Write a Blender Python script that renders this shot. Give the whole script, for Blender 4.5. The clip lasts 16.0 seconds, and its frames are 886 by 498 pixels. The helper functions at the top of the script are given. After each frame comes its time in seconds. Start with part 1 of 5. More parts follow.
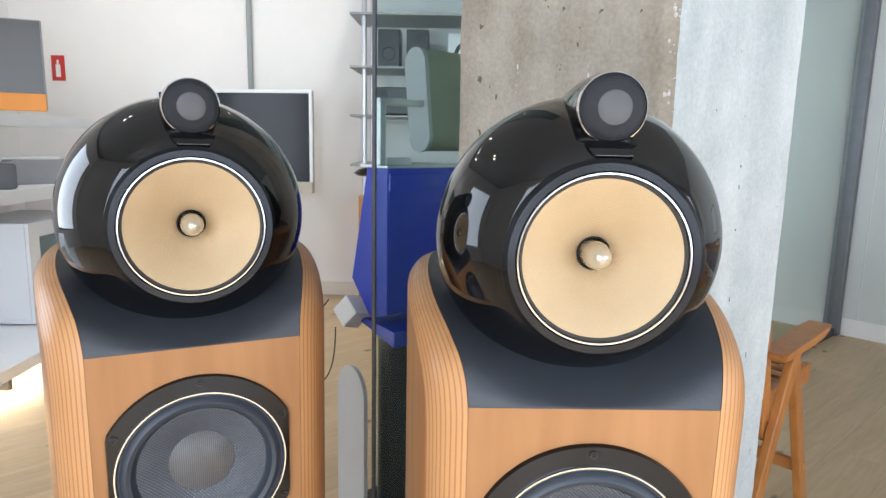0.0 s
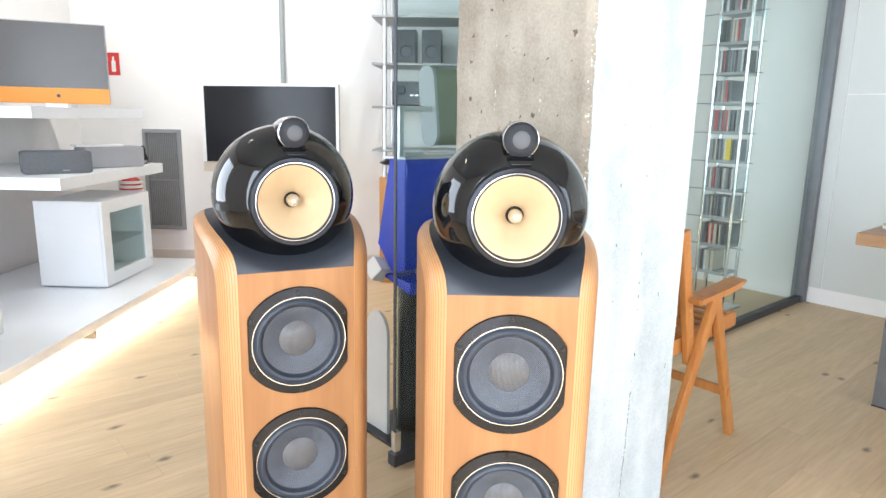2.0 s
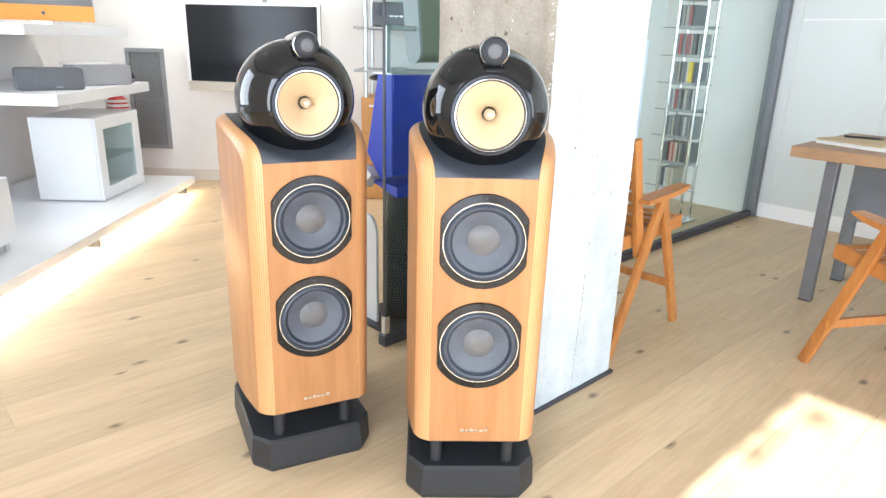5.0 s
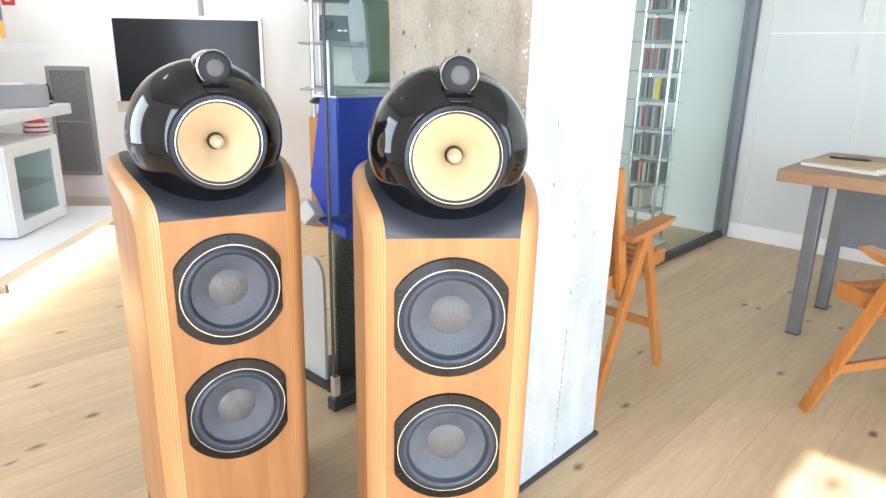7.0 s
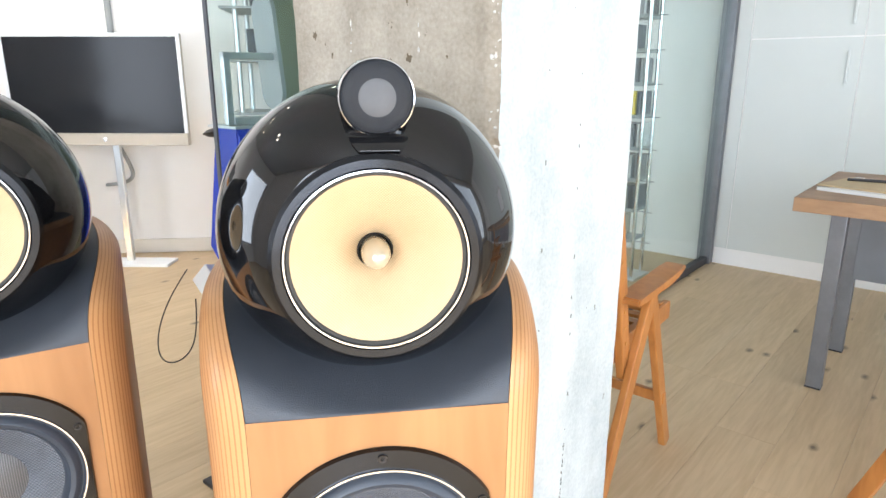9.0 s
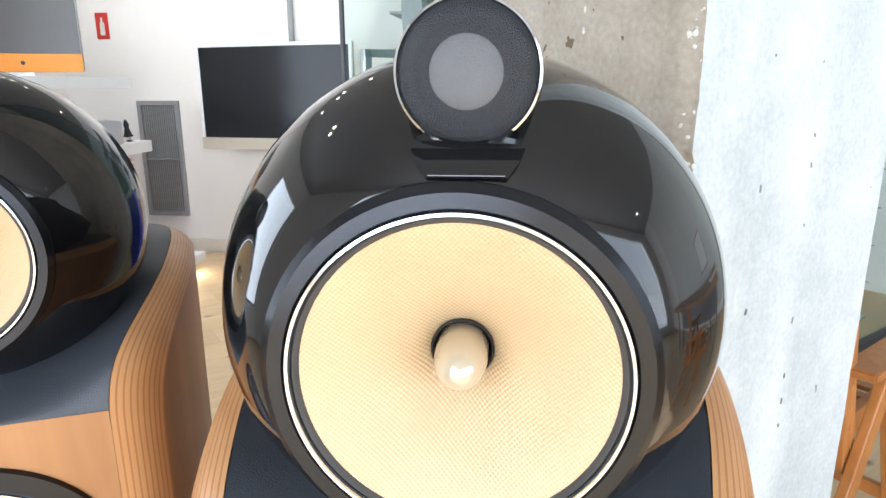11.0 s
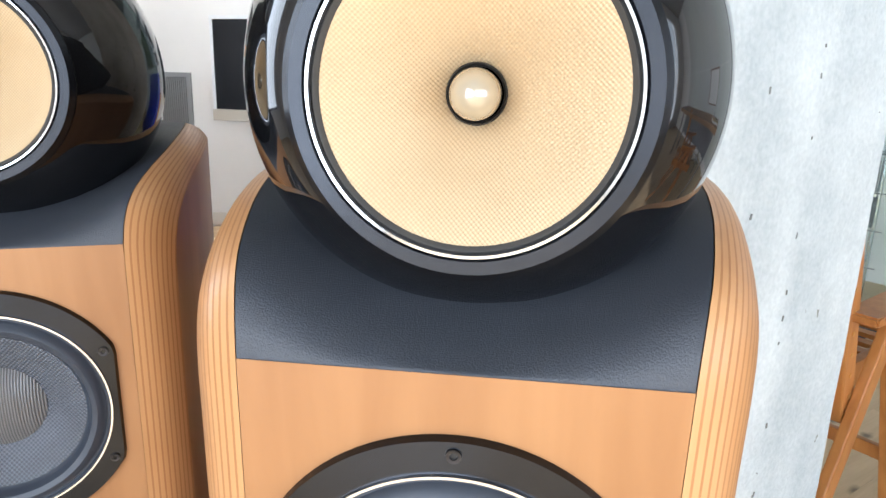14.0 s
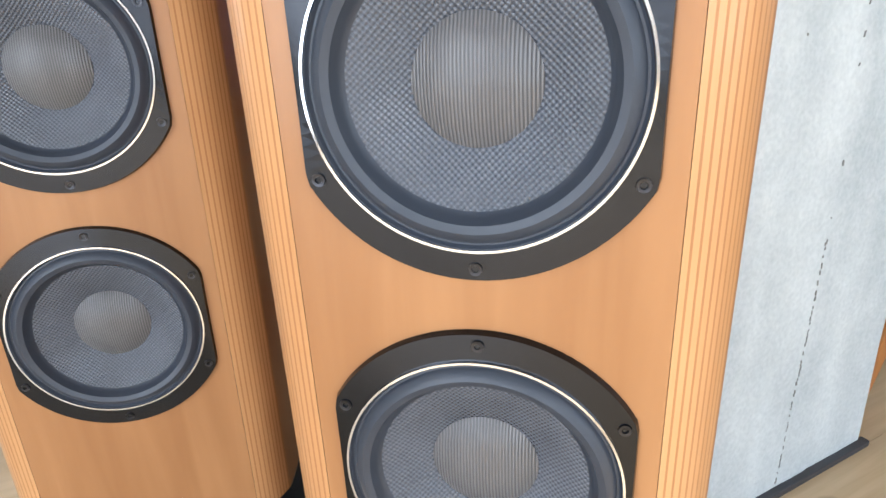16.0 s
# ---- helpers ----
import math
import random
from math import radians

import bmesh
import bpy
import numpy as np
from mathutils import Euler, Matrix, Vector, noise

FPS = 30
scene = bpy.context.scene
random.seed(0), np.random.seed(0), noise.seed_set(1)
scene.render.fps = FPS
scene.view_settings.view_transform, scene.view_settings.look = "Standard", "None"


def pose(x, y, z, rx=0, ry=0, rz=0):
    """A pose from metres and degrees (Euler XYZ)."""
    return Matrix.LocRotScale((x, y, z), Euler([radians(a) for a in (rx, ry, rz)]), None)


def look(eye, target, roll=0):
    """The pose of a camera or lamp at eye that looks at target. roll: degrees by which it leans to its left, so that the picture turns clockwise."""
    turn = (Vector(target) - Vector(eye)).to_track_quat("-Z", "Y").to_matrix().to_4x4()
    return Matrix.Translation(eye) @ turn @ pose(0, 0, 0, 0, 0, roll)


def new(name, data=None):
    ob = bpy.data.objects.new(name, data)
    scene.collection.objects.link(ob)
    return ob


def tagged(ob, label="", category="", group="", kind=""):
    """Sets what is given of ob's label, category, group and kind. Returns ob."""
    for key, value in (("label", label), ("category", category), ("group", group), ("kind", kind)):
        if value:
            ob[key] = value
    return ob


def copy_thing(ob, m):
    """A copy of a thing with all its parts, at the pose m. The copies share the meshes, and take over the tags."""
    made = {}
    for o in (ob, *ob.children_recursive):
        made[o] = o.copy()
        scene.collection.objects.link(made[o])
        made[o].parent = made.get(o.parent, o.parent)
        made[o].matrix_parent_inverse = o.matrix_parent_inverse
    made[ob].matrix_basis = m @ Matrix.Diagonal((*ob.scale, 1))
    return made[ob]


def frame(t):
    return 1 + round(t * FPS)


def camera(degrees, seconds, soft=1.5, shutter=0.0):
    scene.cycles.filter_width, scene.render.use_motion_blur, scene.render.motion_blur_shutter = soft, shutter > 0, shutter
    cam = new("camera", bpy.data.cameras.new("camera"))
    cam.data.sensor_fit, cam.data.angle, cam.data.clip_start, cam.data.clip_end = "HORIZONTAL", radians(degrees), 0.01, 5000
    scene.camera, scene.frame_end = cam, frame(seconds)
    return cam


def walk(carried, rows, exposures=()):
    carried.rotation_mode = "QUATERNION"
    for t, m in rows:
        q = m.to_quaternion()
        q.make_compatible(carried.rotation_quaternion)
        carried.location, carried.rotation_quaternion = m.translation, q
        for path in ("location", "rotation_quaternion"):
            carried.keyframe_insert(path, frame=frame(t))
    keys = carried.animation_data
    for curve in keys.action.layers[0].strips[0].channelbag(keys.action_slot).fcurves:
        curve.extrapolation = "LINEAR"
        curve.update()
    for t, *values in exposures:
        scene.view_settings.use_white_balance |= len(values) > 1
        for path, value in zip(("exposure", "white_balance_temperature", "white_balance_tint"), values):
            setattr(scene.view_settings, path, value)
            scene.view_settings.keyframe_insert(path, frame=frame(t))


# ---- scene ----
cam = camera(68.9, 16.0)

PATH = [
    (0.0, pose(-0.0828, -0.5009, 1.0861, 80.34, -1.15, 1.67)),
    (0.5, pose(-0.0731, -0.6065, 1.0937, 80.71, -1.04, 1.99)),
    (1.0, pose(-0.0499, -0.7615, 1.1190, 80.12, -0.73, 2.98)),
    (1.5, pose(-0.0302, -0.8977, 1.1380, 79.68, -0.64, 3.49)),
    (2.0, pose(-0.0249, -1.0234, 1.1484, 78.52, -1.02, 3.19)),
    (2.5, pose(-0.0237, -1.1374, 1.1428, 75.71, -1.24, 2.69)),
    (3.0, pose(-0.0180, -1.2603, 1.1529, 74.15, -1.01, 2.30)),
    (3.5, pose(-0.0159, -1.3028, 1.1489, 73.54, -0.76, 1.79)),
    (4.0, pose(-0.0219, -1.3390, 1.1297, 72.78, -1.15, 1.50)),
    (6.5, pose(-0.0449, -1.1572, 1.1313, 72.14, -1.46, -0.60)),
    (7.0, pose(-0.0338, -0.9877, 1.1408, 73.50, -1.28, -2.78)),
    (7.5, pose(-0.0311, -0.8206, 1.1332, 74.46, -1.43, -6.75)),
    (8.0, pose(-0.0333, -0.6682, 1.1415, 75.78, 0.31, -11.51)),
    (8.5, pose(-0.0051, -0.5623, 1.1359, 76.04, 0.15, -11.11)),
    (9.0, pose(0.0361, -0.4571, 1.1315, 74.99, -0.04, -6.59)),
    (9.5, pose(0.0639, -0.3681, 1.1239, 74.40, 0.29, -2.06)),
    (10.0, pose(0.0712, -0.2948, 1.1157, 74.47, 0.66, 2.13)),
    (12.5, pose(0.0919, -0.1721, 1.0986, 77.90, -0.89, 12.00)),
    (13.0, pose(0.1050, -0.1903, 1.0803, 77.21, -1.08, 10.89)),
    (13.5, pose(0.0921, -0.2106, 1.0464, 74.15, -1.11, 9.55)),
    (14.0, pose(0.0771, -0.2452, 0.9898, 75.78, -1.59, 9.37)),
    (14.5, pose(0.0718, -0.2710, 0.9549, 72.46, -0.86, 8.52)),
    (15.0, pose(0.0855, -0.2891, 0.9038, 72.67, -0.84, 9.51)),
    (15.5, pose(0.1038, -0.2979, 0.8363, 71.11, 0.62, 11.65)),
    (16.0, pose(0.1133, -0.2926, 0.7483, 69.32, 2.14, 14.45)),
]
walk(cam, PATH, [(0.0, 1.02, 5800, 10), (1.5, 1.50, 5850, 10), (3.5, 1.80, 5900, 10), (7.0, 1.72, 5900, 10), (8.5, 1.66, 5900, 10), (10.0, 1.56, 5850, 10), (12.5, 1.36, 5750, 10), (14.5, 1.28, 5750, 10), (16.0, 1.20, 5800, 10)])

# ---- world, sun, large lights ----
U = Vector((0.725, 0.688, 0.0)).normalized()      # along the glass partition and the floorboards
V = Vector((0.688, -0.725, 0.0)).normalized()     # along the wardrobe wall
W = -V
UP = Vector((0, 0, 1))


def uv(u, v, z=0.0):
    """A place from its lengths along the diagonal axes."""
    return U * u + V * v + UP * z


SUN_EL = radians(32.3)
world = bpy.data.worlds.new("world")
scene.world = world
world.use_nodes = True
wn = world.node_tree.nodes
sky = wn.new("ShaderNodeTexSky")
sky.sky_type = "NISHITA"
sky.sun_disc = False
sky.sun_elevation = SUN_EL
sky.sun_rotation = math.atan2(-U.x, -U.y)
wn["Background"].inputs["Strength"].default_value = 0.055
world.node_tree.links.new(sky.outputs[0], wn["Background"].inputs["Color"])

sun = new("sun", bpy.data.lights.new("sun", "SUN"))
sun.data.energy, sun.data.angle, sun.data.color = 5.0, radians(0.6), (1.0, 0.965, 0.92)
sun.matrix_world = look(-U * 10 * math.cos(SUN_EL) + UP * 10 * math.sin(SUN_EL), (0, 0, 0))


def window_light(name, centre, normal, w, h, power, colour):
    ob = new(name, bpy.data.lights.new(name, "AREA"))
    ob.data.shape, ob.data.size, ob.data.size_y, ob.data.energy, ob.data.color = "RECTANGLE", w, h, power, colour
    ob.matrix_world = look(centre, Vector(centre) + Vector(normal))
    return ob


window_light("sky_light_south", uv(-2.33, 1.8, 1.3), U, 2.9, 2.3, 54, (0.93, 0.97, 1.0))
window_light("sky_light_east", uv(0.6, 3.48, 1.35), W, 4.6, 2.2, 44, (0.93, 0.97, 1.0))

# added fill from the left, to brighten the platform side
window_light("fill_light_west", (-3.04, 0.72, 1.45), (1, 0.05, 0), 1.35, 1.8, 15, (0.93, 0.97, 1.0))

# three fill lamps added under the ceiling to brighten the back wall
for k, x in enumerate((-2.5, -1.5, -0.5)):
    lamp = new("back_wall_fill", bpy.data.lights.new("back_wall_fill", "SPOT"))
    lamp.data.energy, lamp.data.spot_size, lamp.data.spot_blend, lamp.data.shadow_soft_size, lamp.data.color = 21, radians(130), 0.9, 0.04, (1.0, 0.93, 0.82)
    lamp.matrix_world = look((x, 2.9, 2.82), (x - 0.05, 3.35, 0.6))

# ---- materials ----


def mat(name, base, rough=0.5, metal=0.0, vary=0.06, scale=6.0, bump=0.0, bump_scale=120.0, coat=0.0, stretch=None, spec=0.5, island=0.0):
    """Principled material with colour variation at two scales and fine relief."""
    m = bpy.data.materials.new(name)
    m.use_nodes = True
    n, l = m.node_tree.nodes, m.node_tree.links
    b = n["Principled BSDF"]
    b.inputs["Roughness"].default_value, b.inputs["Metallic"].default_value = rough, metal
    b.inputs["Specular IOR Level"].default_value = spec
    b.inputs["Coat Weight"].default_value, b.inputs["Coat Roughness"].default_value = coat, 0.03
    co = n.new("ShaderNodeTexCoord")
    mp = n.new("ShaderNodeMapping")
    l.new(co.outputs["Object"], mp.inputs["Vector"])
    if stretch:
        mp.inputs["Scale"].default_value = stretch
    tex = n.new("ShaderNodeTexNoise")
    tex.inputs["Scale"].default_value, tex.inputs["Detail"].default_value, tex.inputs["Roughness"].default_value = scale, 6, 0.65
    l.new(mp.outputs[0], tex.inputs["Vector"])
    ramp = n.new("ShaderNodeMapRange")
    ramp.inputs[1].default_value, ramp.inputs[2].default_value = 0.25, 0.75
    ramp.inputs[3].default_value, ramp.inputs[4].default_value = 1 - vary, 1 + vary
    l.new(tex.outputs[0], ramp.inputs[0])
    factor = ramp.outputs[0]
    if island:
        oi = n.new("ShaderNodeObjectInfo")
        r2 = n.new("ShaderNodeMapRange")
        r2.inputs[3].default_value, r2.inputs[4].default_value = 1 - island, 1 + island
        l.new(oi.outputs["Random"], r2.inputs[0])
        mu = n.new("ShaderNodeMath")
        mu.operation = "MULTIPLY"
        l.new(factor, mu.inputs[0]), l.new(r2.outputs[0], mu.inputs[1])
        factor = mu.outputs[0]
    mix = n.new("ShaderNodeVectorMath")
    mix.operation = "SCALE"
    mix.inputs[0].default_value = base
    l.new(factor, mix.inputs["Scale"])
    l.new(mix.outputs[0], b.inputs["Base Color"])
    if bump:
        t2 = n.new("ShaderNodeTexNoise")
        t2.inputs["Scale"].default_value, t2.inputs["Detail"].default_value = bump_scale, 4
        l.new(mp.outputs[0], t2.inputs["Vector"])
        bp = n.new("ShaderNodeBump")
        bp.inputs["Strength"].default_value, bp.inputs["Distance"].default_value = bump, 0.002
        l.new(t2.outputs[0], bp.inputs["Height"]), l.new(bp.outputs[0], b.inputs["Normal"])
    return m


def weave(name, light, dark, cell, rough, bump, sheen=0.0, ribs=False):
    """A cloth cone: two crossed sets of threads."""
    m = bpy.data.materials.new(name)
    m.use_nodes = True
    n, l = m.node_tree.nodes, m.node_tree.links
    b = n["Principled BSDF"]
    b.inputs["Roughness"].default_value = rough
    b.inputs["Sheen Weight"].default_value = sheen
    co = n.new("ShaderNodeTexCoord")
    sp = n.new("ShaderNodeSeparateXYZ")
    l.new(co.outputs["Object"], sp.inputs[0])
    waves = []
    for axis in (0, 2):
        a = n.new("ShaderNodeMath")
        a.operation = "MULTIPLY"
        a.inputs[1].default_value = 2 * math.pi / cell
        l.new(sp.outputs[axis], a.inputs[0])
        s = n.new("ShaderNodeMath")
        s.operation = "SINE"
        l.new(a.outputs[0], s.inputs[0])
        waves.append(s)
    mul = n.new("ShaderNodeMath")
    mul.operation = "MULTIPLY"
    l.new(waves[0].outputs[0], mul.inputs[0])
    if ribs:
        mul.inputs[1].default_value = 1.0
    else:
        l.new(waves[1].outputs[0], mul.inputs[1])
    mr = n.new("ShaderNodeMapRange")
    mr.inputs[1].default_value, mr.inputs[2].default_value = -0.8, 0.8
    l.new(mul.outputs[0], mr.inputs[0])
    no = n.new("ShaderNodeTexNoise")
    no.inputs["Scale"].default_value, no.inputs["Detail"].default_value = 25, 4
    l.new(co.outputs["Object"], no.inputs["Vector"])
    ad = n.new("ShaderNodeMath")
    ad.operation = "MULTIPLY"
    l.new(mr.outputs[0], ad.inputs[0]), l.new(no.outputs[0], ad.inputs[1])
    mx = n.new("ShaderNodeMix")
    mx.data_type = "RGBA"
    mx.inputs["A"].default_value, mx.inputs["B"].default_value = (*dark, 1), (*light, 1)
    l.new(ad.outputs[0], mx.inputs["Factor"])
    mr2 = n.new("ShaderNodeMapRange")
    mr2.inputs[2].default_value = 0.5
    l.new(ad.outputs[0], mr2.inputs[0]), l.new(mr2.outputs[0], mx.inputs["Factor"])
    l.new(mx.outputs["Result"], b.inputs["Base Color"])
    bp = n.new("ShaderNodeBump")
    bp.inputs["Strength"].default_value, bp.inputs["Distance"].default_value = bump, 0.0006
    l.new(mr.outputs[0], bp.inputs["Height"]), l.new(bp.outputs[0], b.inputs["Normal"])
    return m


def aramid(name, light, dark, cell, rough):
    """A woven cone of two crossed thread sets, each with its own sheen across the thread."""
    m = weave(name, light, dark, cell, rough, 0.45)
    n, l = m.node_tree.nodes, m.node_tree.links
    a = n["Principled BSDF"]
    b = n.new("ShaderNodeBsdfPrincipled")
    mx = n.new("ShaderNodeMixShader")
    colour, relief = a.inputs["Base Color"].links[0].from_socket, a.inputs["Normal"].links[0].from_socket
    l.new(colour, b.inputs["Base Color"]), l.new(relief, b.inputs["Normal"])
    for k, (axis, node) in enumerate((((1.0, 0.0, 0.35), a), ((0.35, 0.0, -1.0), b))):
        node.inputs["Roughness"].default_value, node.inputs["Anisotropic"].default_value = rough, 0.9
        node.inputs["Specular IOR Level"].default_value = 0.9
        node.inputs["Specular Tint"].default_value = (1.0, 0.9, 0.66, 1)
        way = n.new("ShaderNodeVectorTransform")
        way.vector_type, way.convert_from, way.convert_to = "VECTOR", "OBJECT", "WORLD"
        way.inputs[0].default_value = axis
        l.new(way.outputs[0], node.inputs["Tangent"])
    l.new(a.outputs[0], mx.inputs[1]), l.new(b.outputs[0], mx.inputs[2])
    l.new(mx.outputs[0], n["Material Output"].inputs["Surface"])
    return m


def wood(name, base, dark, rough, grain=(14, 14, 1.2), coat=0.0, knots=0.0, island=0.0, spec=0.4):
    """Wood with long grain; grain is the stretch of the pattern by axis."""
    m = bpy.data.materials.new(name)
    m.use_nodes = True
    n, l = m.node_tree.nodes, m.node_tree.links
    b = n["Principled BSDF"]
    b.inputs["Roughness"].default_value, b.inputs["Coat Weight"].default_value, b.inputs["Coat Roughness"].default_value = rough, coat, 0.12
    b.inputs["Specular IOR Level"].default_value = spec
    co = n.new("ShaderNodeTexCoord")
    oi = n.new("ShaderNodeObjectInfo")
    off = n.new("ShaderNodeVectorMath")
    off.operation = "MULTIPLY_ADD"
    l.new(oi.outputs["Random"], off.inputs[0])
    off.inputs[1].default_value = (37.0, 11.0, 5.0) if island else (0, 0, 0)
    l.new(co.outputs["Object"], off.inputs[2])
    mp = n.new("ShaderNodeMapping")
    mp.inputs["Scale"].default_value = grain
    l.new(off.outputs[0], mp.inputs["Vector"])
    fine = n.new("ShaderNodeTexNoise")
    fine.inputs["Scale"].default_value, fine.inputs["Detail"].default_value, fine.inputs["Distortion"].default_value = 6, 8, 0.4
    l.new(mp.outputs[0], fine.inputs["Vector"])
    broad = n.new("ShaderNodeTexNoise")
    broad.inputs["Scale"].default_value, broad.inputs["Detail"].default_value = 0.9, 3
    l.new(mp.outputs[0], broad.inputs["Vector"])
    ad = n.new("ShaderNodeMath")
    ad.operation = "ADD"
    l.new(fine.outputs[0], ad.inputs[0]), l.new(broad.outputs[0], ad.inputs[1])
    mr = n.new("ShaderNodeMapRange")
    mr.inputs[1].default_value, mr.inputs[2].default_value = 0.75, 1.25
    l.new(ad.outputs[0], mr.inputs[0])
    mx = n.new("ShaderNodeMix")
    mx.data_type = "RGBA"
    mx.inputs["A"].default_value, mx.inputs["B"].default_value = (*dark, 1), (*base, 1)
    l.new(mr.outputs[0], mx.inputs["Factor"])
    col = mx.outputs["Result"]
    if island:
        r2 = n.new("ShaderNodeMapRange")
        r2.inputs[3].default_value, r2.inputs[4].default_value = 1 - island, 1 + island
        l.new(oi.outputs["Random"], r2.inputs[0])
        sc = n.new("ShaderNodeVectorMath")
        sc.operation = "SCALE"
        l.new(col, sc.inputs[0]), l.new(r2.outputs[0], sc.inputs["Scale"])
        col = sc.outputs[0]
    if knots:
        mk = n.new("ShaderNodeMapping")
        mk.inputs["Scale"].default_value = (3.0, 5.5, 1.0)
        l.new(off.outputs[0], mk.inputs["Vector"])
        vo = n.new("ShaderNodeTexVoronoi")
        vo.voronoi_dimensions = "2D"
        vo.inputs["Scale"].default_value = 1.0
        wob = n.new("ShaderNodeTexNoise")
        wob.inputs["Scale"].default_value = 30
        l.new(off.outputs[0], wob.inputs["Vector"])
        dv = n.new("ShaderNodeMath")
        dv.operation = "MULTIPLY_ADD"
        dv.inputs[1].default_value = 0.10
        l.new(wob.outputs[0], dv.inputs[0])
        l.new(mk.outputs[0], vo.inputs["Vector"])
        l.new(vo.outputs["Distance"], dv.inputs[2])
        kr = n.new("ShaderNodeMapRange")
        kr.inputs[1].default_value, kr.inputs[2].default_value = 0.07, 0.15
        kr.inputs[3].default_value, kr.inputs[4].default_value = 1.0, 0.0
        l.new(dv.outputs[0], kr.inputs[0])
        sel = n.new("ShaderNodeSeparateColor")
        l.new(vo.outputs["Color"], sel.inputs[0])
        th = n.new("ShaderNodeMath")
        th.operation = "GREATER_THAN"
        th.inputs[1].default_value = 0.72
        l.new(sel.outputs[0], th.inputs[0])
        mm = n.new("ShaderNodeMath")
        mm.operation = "MULTIPLY"
        l.new(kr.outputs[0], mm.inputs[0]), l.new(th.outputs[0], mm.inputs[1])
        mk2 = n.new("ShaderNodeMath")
        mk2.operation = "MULTIPLY"
        mk2.inputs[1].default_value = knots
        l.new(mm.outputs[0], mk2.inputs[0])
        m2 = n.new("ShaderNodeMix")
        m2.data_type = "RGBA"
        m2.inputs["B"].default_value = (0.09, 0.065, 0.045, 1)
        l.new(mk2.outputs[0], m2.inputs["Factor"]), l.new(col, m2.inputs["A"])
        col = m2.outputs["Result"]
    l.new(col, b.inputs["Base Color"])
    bp = n.new("ShaderNodeBump")
    bp.inputs["Strength"].default_value, bp.inputs["Distance"].default_value = 0.12, 0.001
    l.new(fine.outputs[0], bp.inputs["Height"]), l.new(bp.outputs[0], b.inputs["Normal"])
    return m


def concrete(name, base, dark, pit, streak, big=0.32):
    """Board-marked cast concrete: vertical board bands, stains, air holes."""
    m = bpy.data.materials.new(name)
    m.use_nodes = True
    n, l = m.node_tree.nodes, m.node_tree.links
    b = n["Principled BSDF"]
    b.inputs["Roughness"].default_value, b.inputs["Specular IOR Level"].default_value = 0.85, 0.25
    co = n.new("ShaderNodeTexCoord")
    mp = n.new("ShaderNodeMapping")
    mp.inputs["Scale"].default_value = (1, 1, 0.18)
    l.new(co.outputs["Object"], mp.inputs["Vector"])
    band = n.new("ShaderNodeTexNoise")
    band.inputs["Scale"].default_value, band.inputs["Detail"].default_value = streak, 7
    l.new(mp.outputs[0], band.inputs["Vector"])
    stain = n.new("ShaderNodeTexNoise")
    stain.inputs["Scale"].default_value, stain.inputs["Detail"].default_value, stain.inputs["Roughness"].default_value = 5, 9, 0.7
    l.new(co.outputs["Object"], stain.inputs["Vector"])
    grain = n.new("ShaderNodeTexNoise")
    grain.inputs["Scale"].default_value, grain.inputs["Detail"].default_value = 150, 5
    l.new(co.outputs["Object"], grain.inputs["Vector"])
    ad = n.new("ShaderNodeMath")
    ad.operation = "ADD"
    l.new(band.outputs[0], ad.inputs[0]), l.new(stain.outputs[0], ad.inputs[1])
    ad2 = n.new("ShaderNodeMath")
    ad2.operation = "MULTIPLY_ADD"
    ad2.inputs[1].default_value = 0.5
    l.new(grain.outputs[0], ad2.inputs[0]), l.new(ad.outputs[0], ad2.inputs[2])
    mr = n.new("ShaderNodeMapRange")
    mr.inputs[1].default_value, mr.inputs[2].default_value = 0.95, 1.5
    l.new(ad2.outputs[0], mr.inputs[0])
    mx = n.new("ShaderNodeMix")
    mx.data_type = "RGBA"
    mx.inputs["A"].default_value, mx.inputs["B"].default_value = (*dark, 1), (*base, 1)
    l.new(mr.outputs[0], mx.inputs["Factor"])
    vo = n.new("ShaderNodeTexVoronoi")
    vo.inputs["Scale"].default_value = 38
    wob = n.new("ShaderNodeTexNoise")
    wob.inputs["Scale"].default_value, wob.inputs["Detail"].default_value = 90, 3
    l.new(co.outputs["Object"], wob.inputs["Vector"])
    shift = n.new("ShaderNodeVectorMath")
    shift.operation, shift.inputs[1].default_value = "MULTIPLY_ADD", (0.022, 0.022, 0.03)
    l.new(wob.outputs["Color"], shift.inputs[0]), l.new(co.outputs["Object"], shift.inputs[2])
    l.new(shift.outputs[0], vo.inputs["Vector"])
    sel = n.new("ShaderNodeSeparateColor")
    l.new(vo.outputs["Color"], sel.inputs[0])
    rad = n.new("ShaderNodeMapRange")
    rad.inputs[1].default_value, rad.inputs[2].default_value = 1.0 - pit, 1.0
    rad.inputs[3].default_value, rad.inputs[4].default_value = 0.0, big
    l.new(sel.outputs[0], rad.inputs[0])
    lt = n.new("ShaderNodeMath")
    lt.operation = "LESS_THAN"
    l.new(vo.outputs["Distance"], lt.inputs[0]), l.new(rad.outputs[0], lt.inputs[1])
    m2 = n.new("ShaderNodeMix")
    m2.data_type = "RGBA"
    m2.inputs["B"].default_value = (dark[0] * 0.55, dark[1] * 0.5, dark[2] * 0.42, 1)
    l.new(lt.outputs[0], m2.inputs["Factor"]), l.new(mx.outputs["Result"], m2.inputs["A"])
    l.new(m2.outputs["Result"], b.inputs["Base Color"])
    hs = n.new("ShaderNodeMath")
    hs.operation = "SUBTRACT"
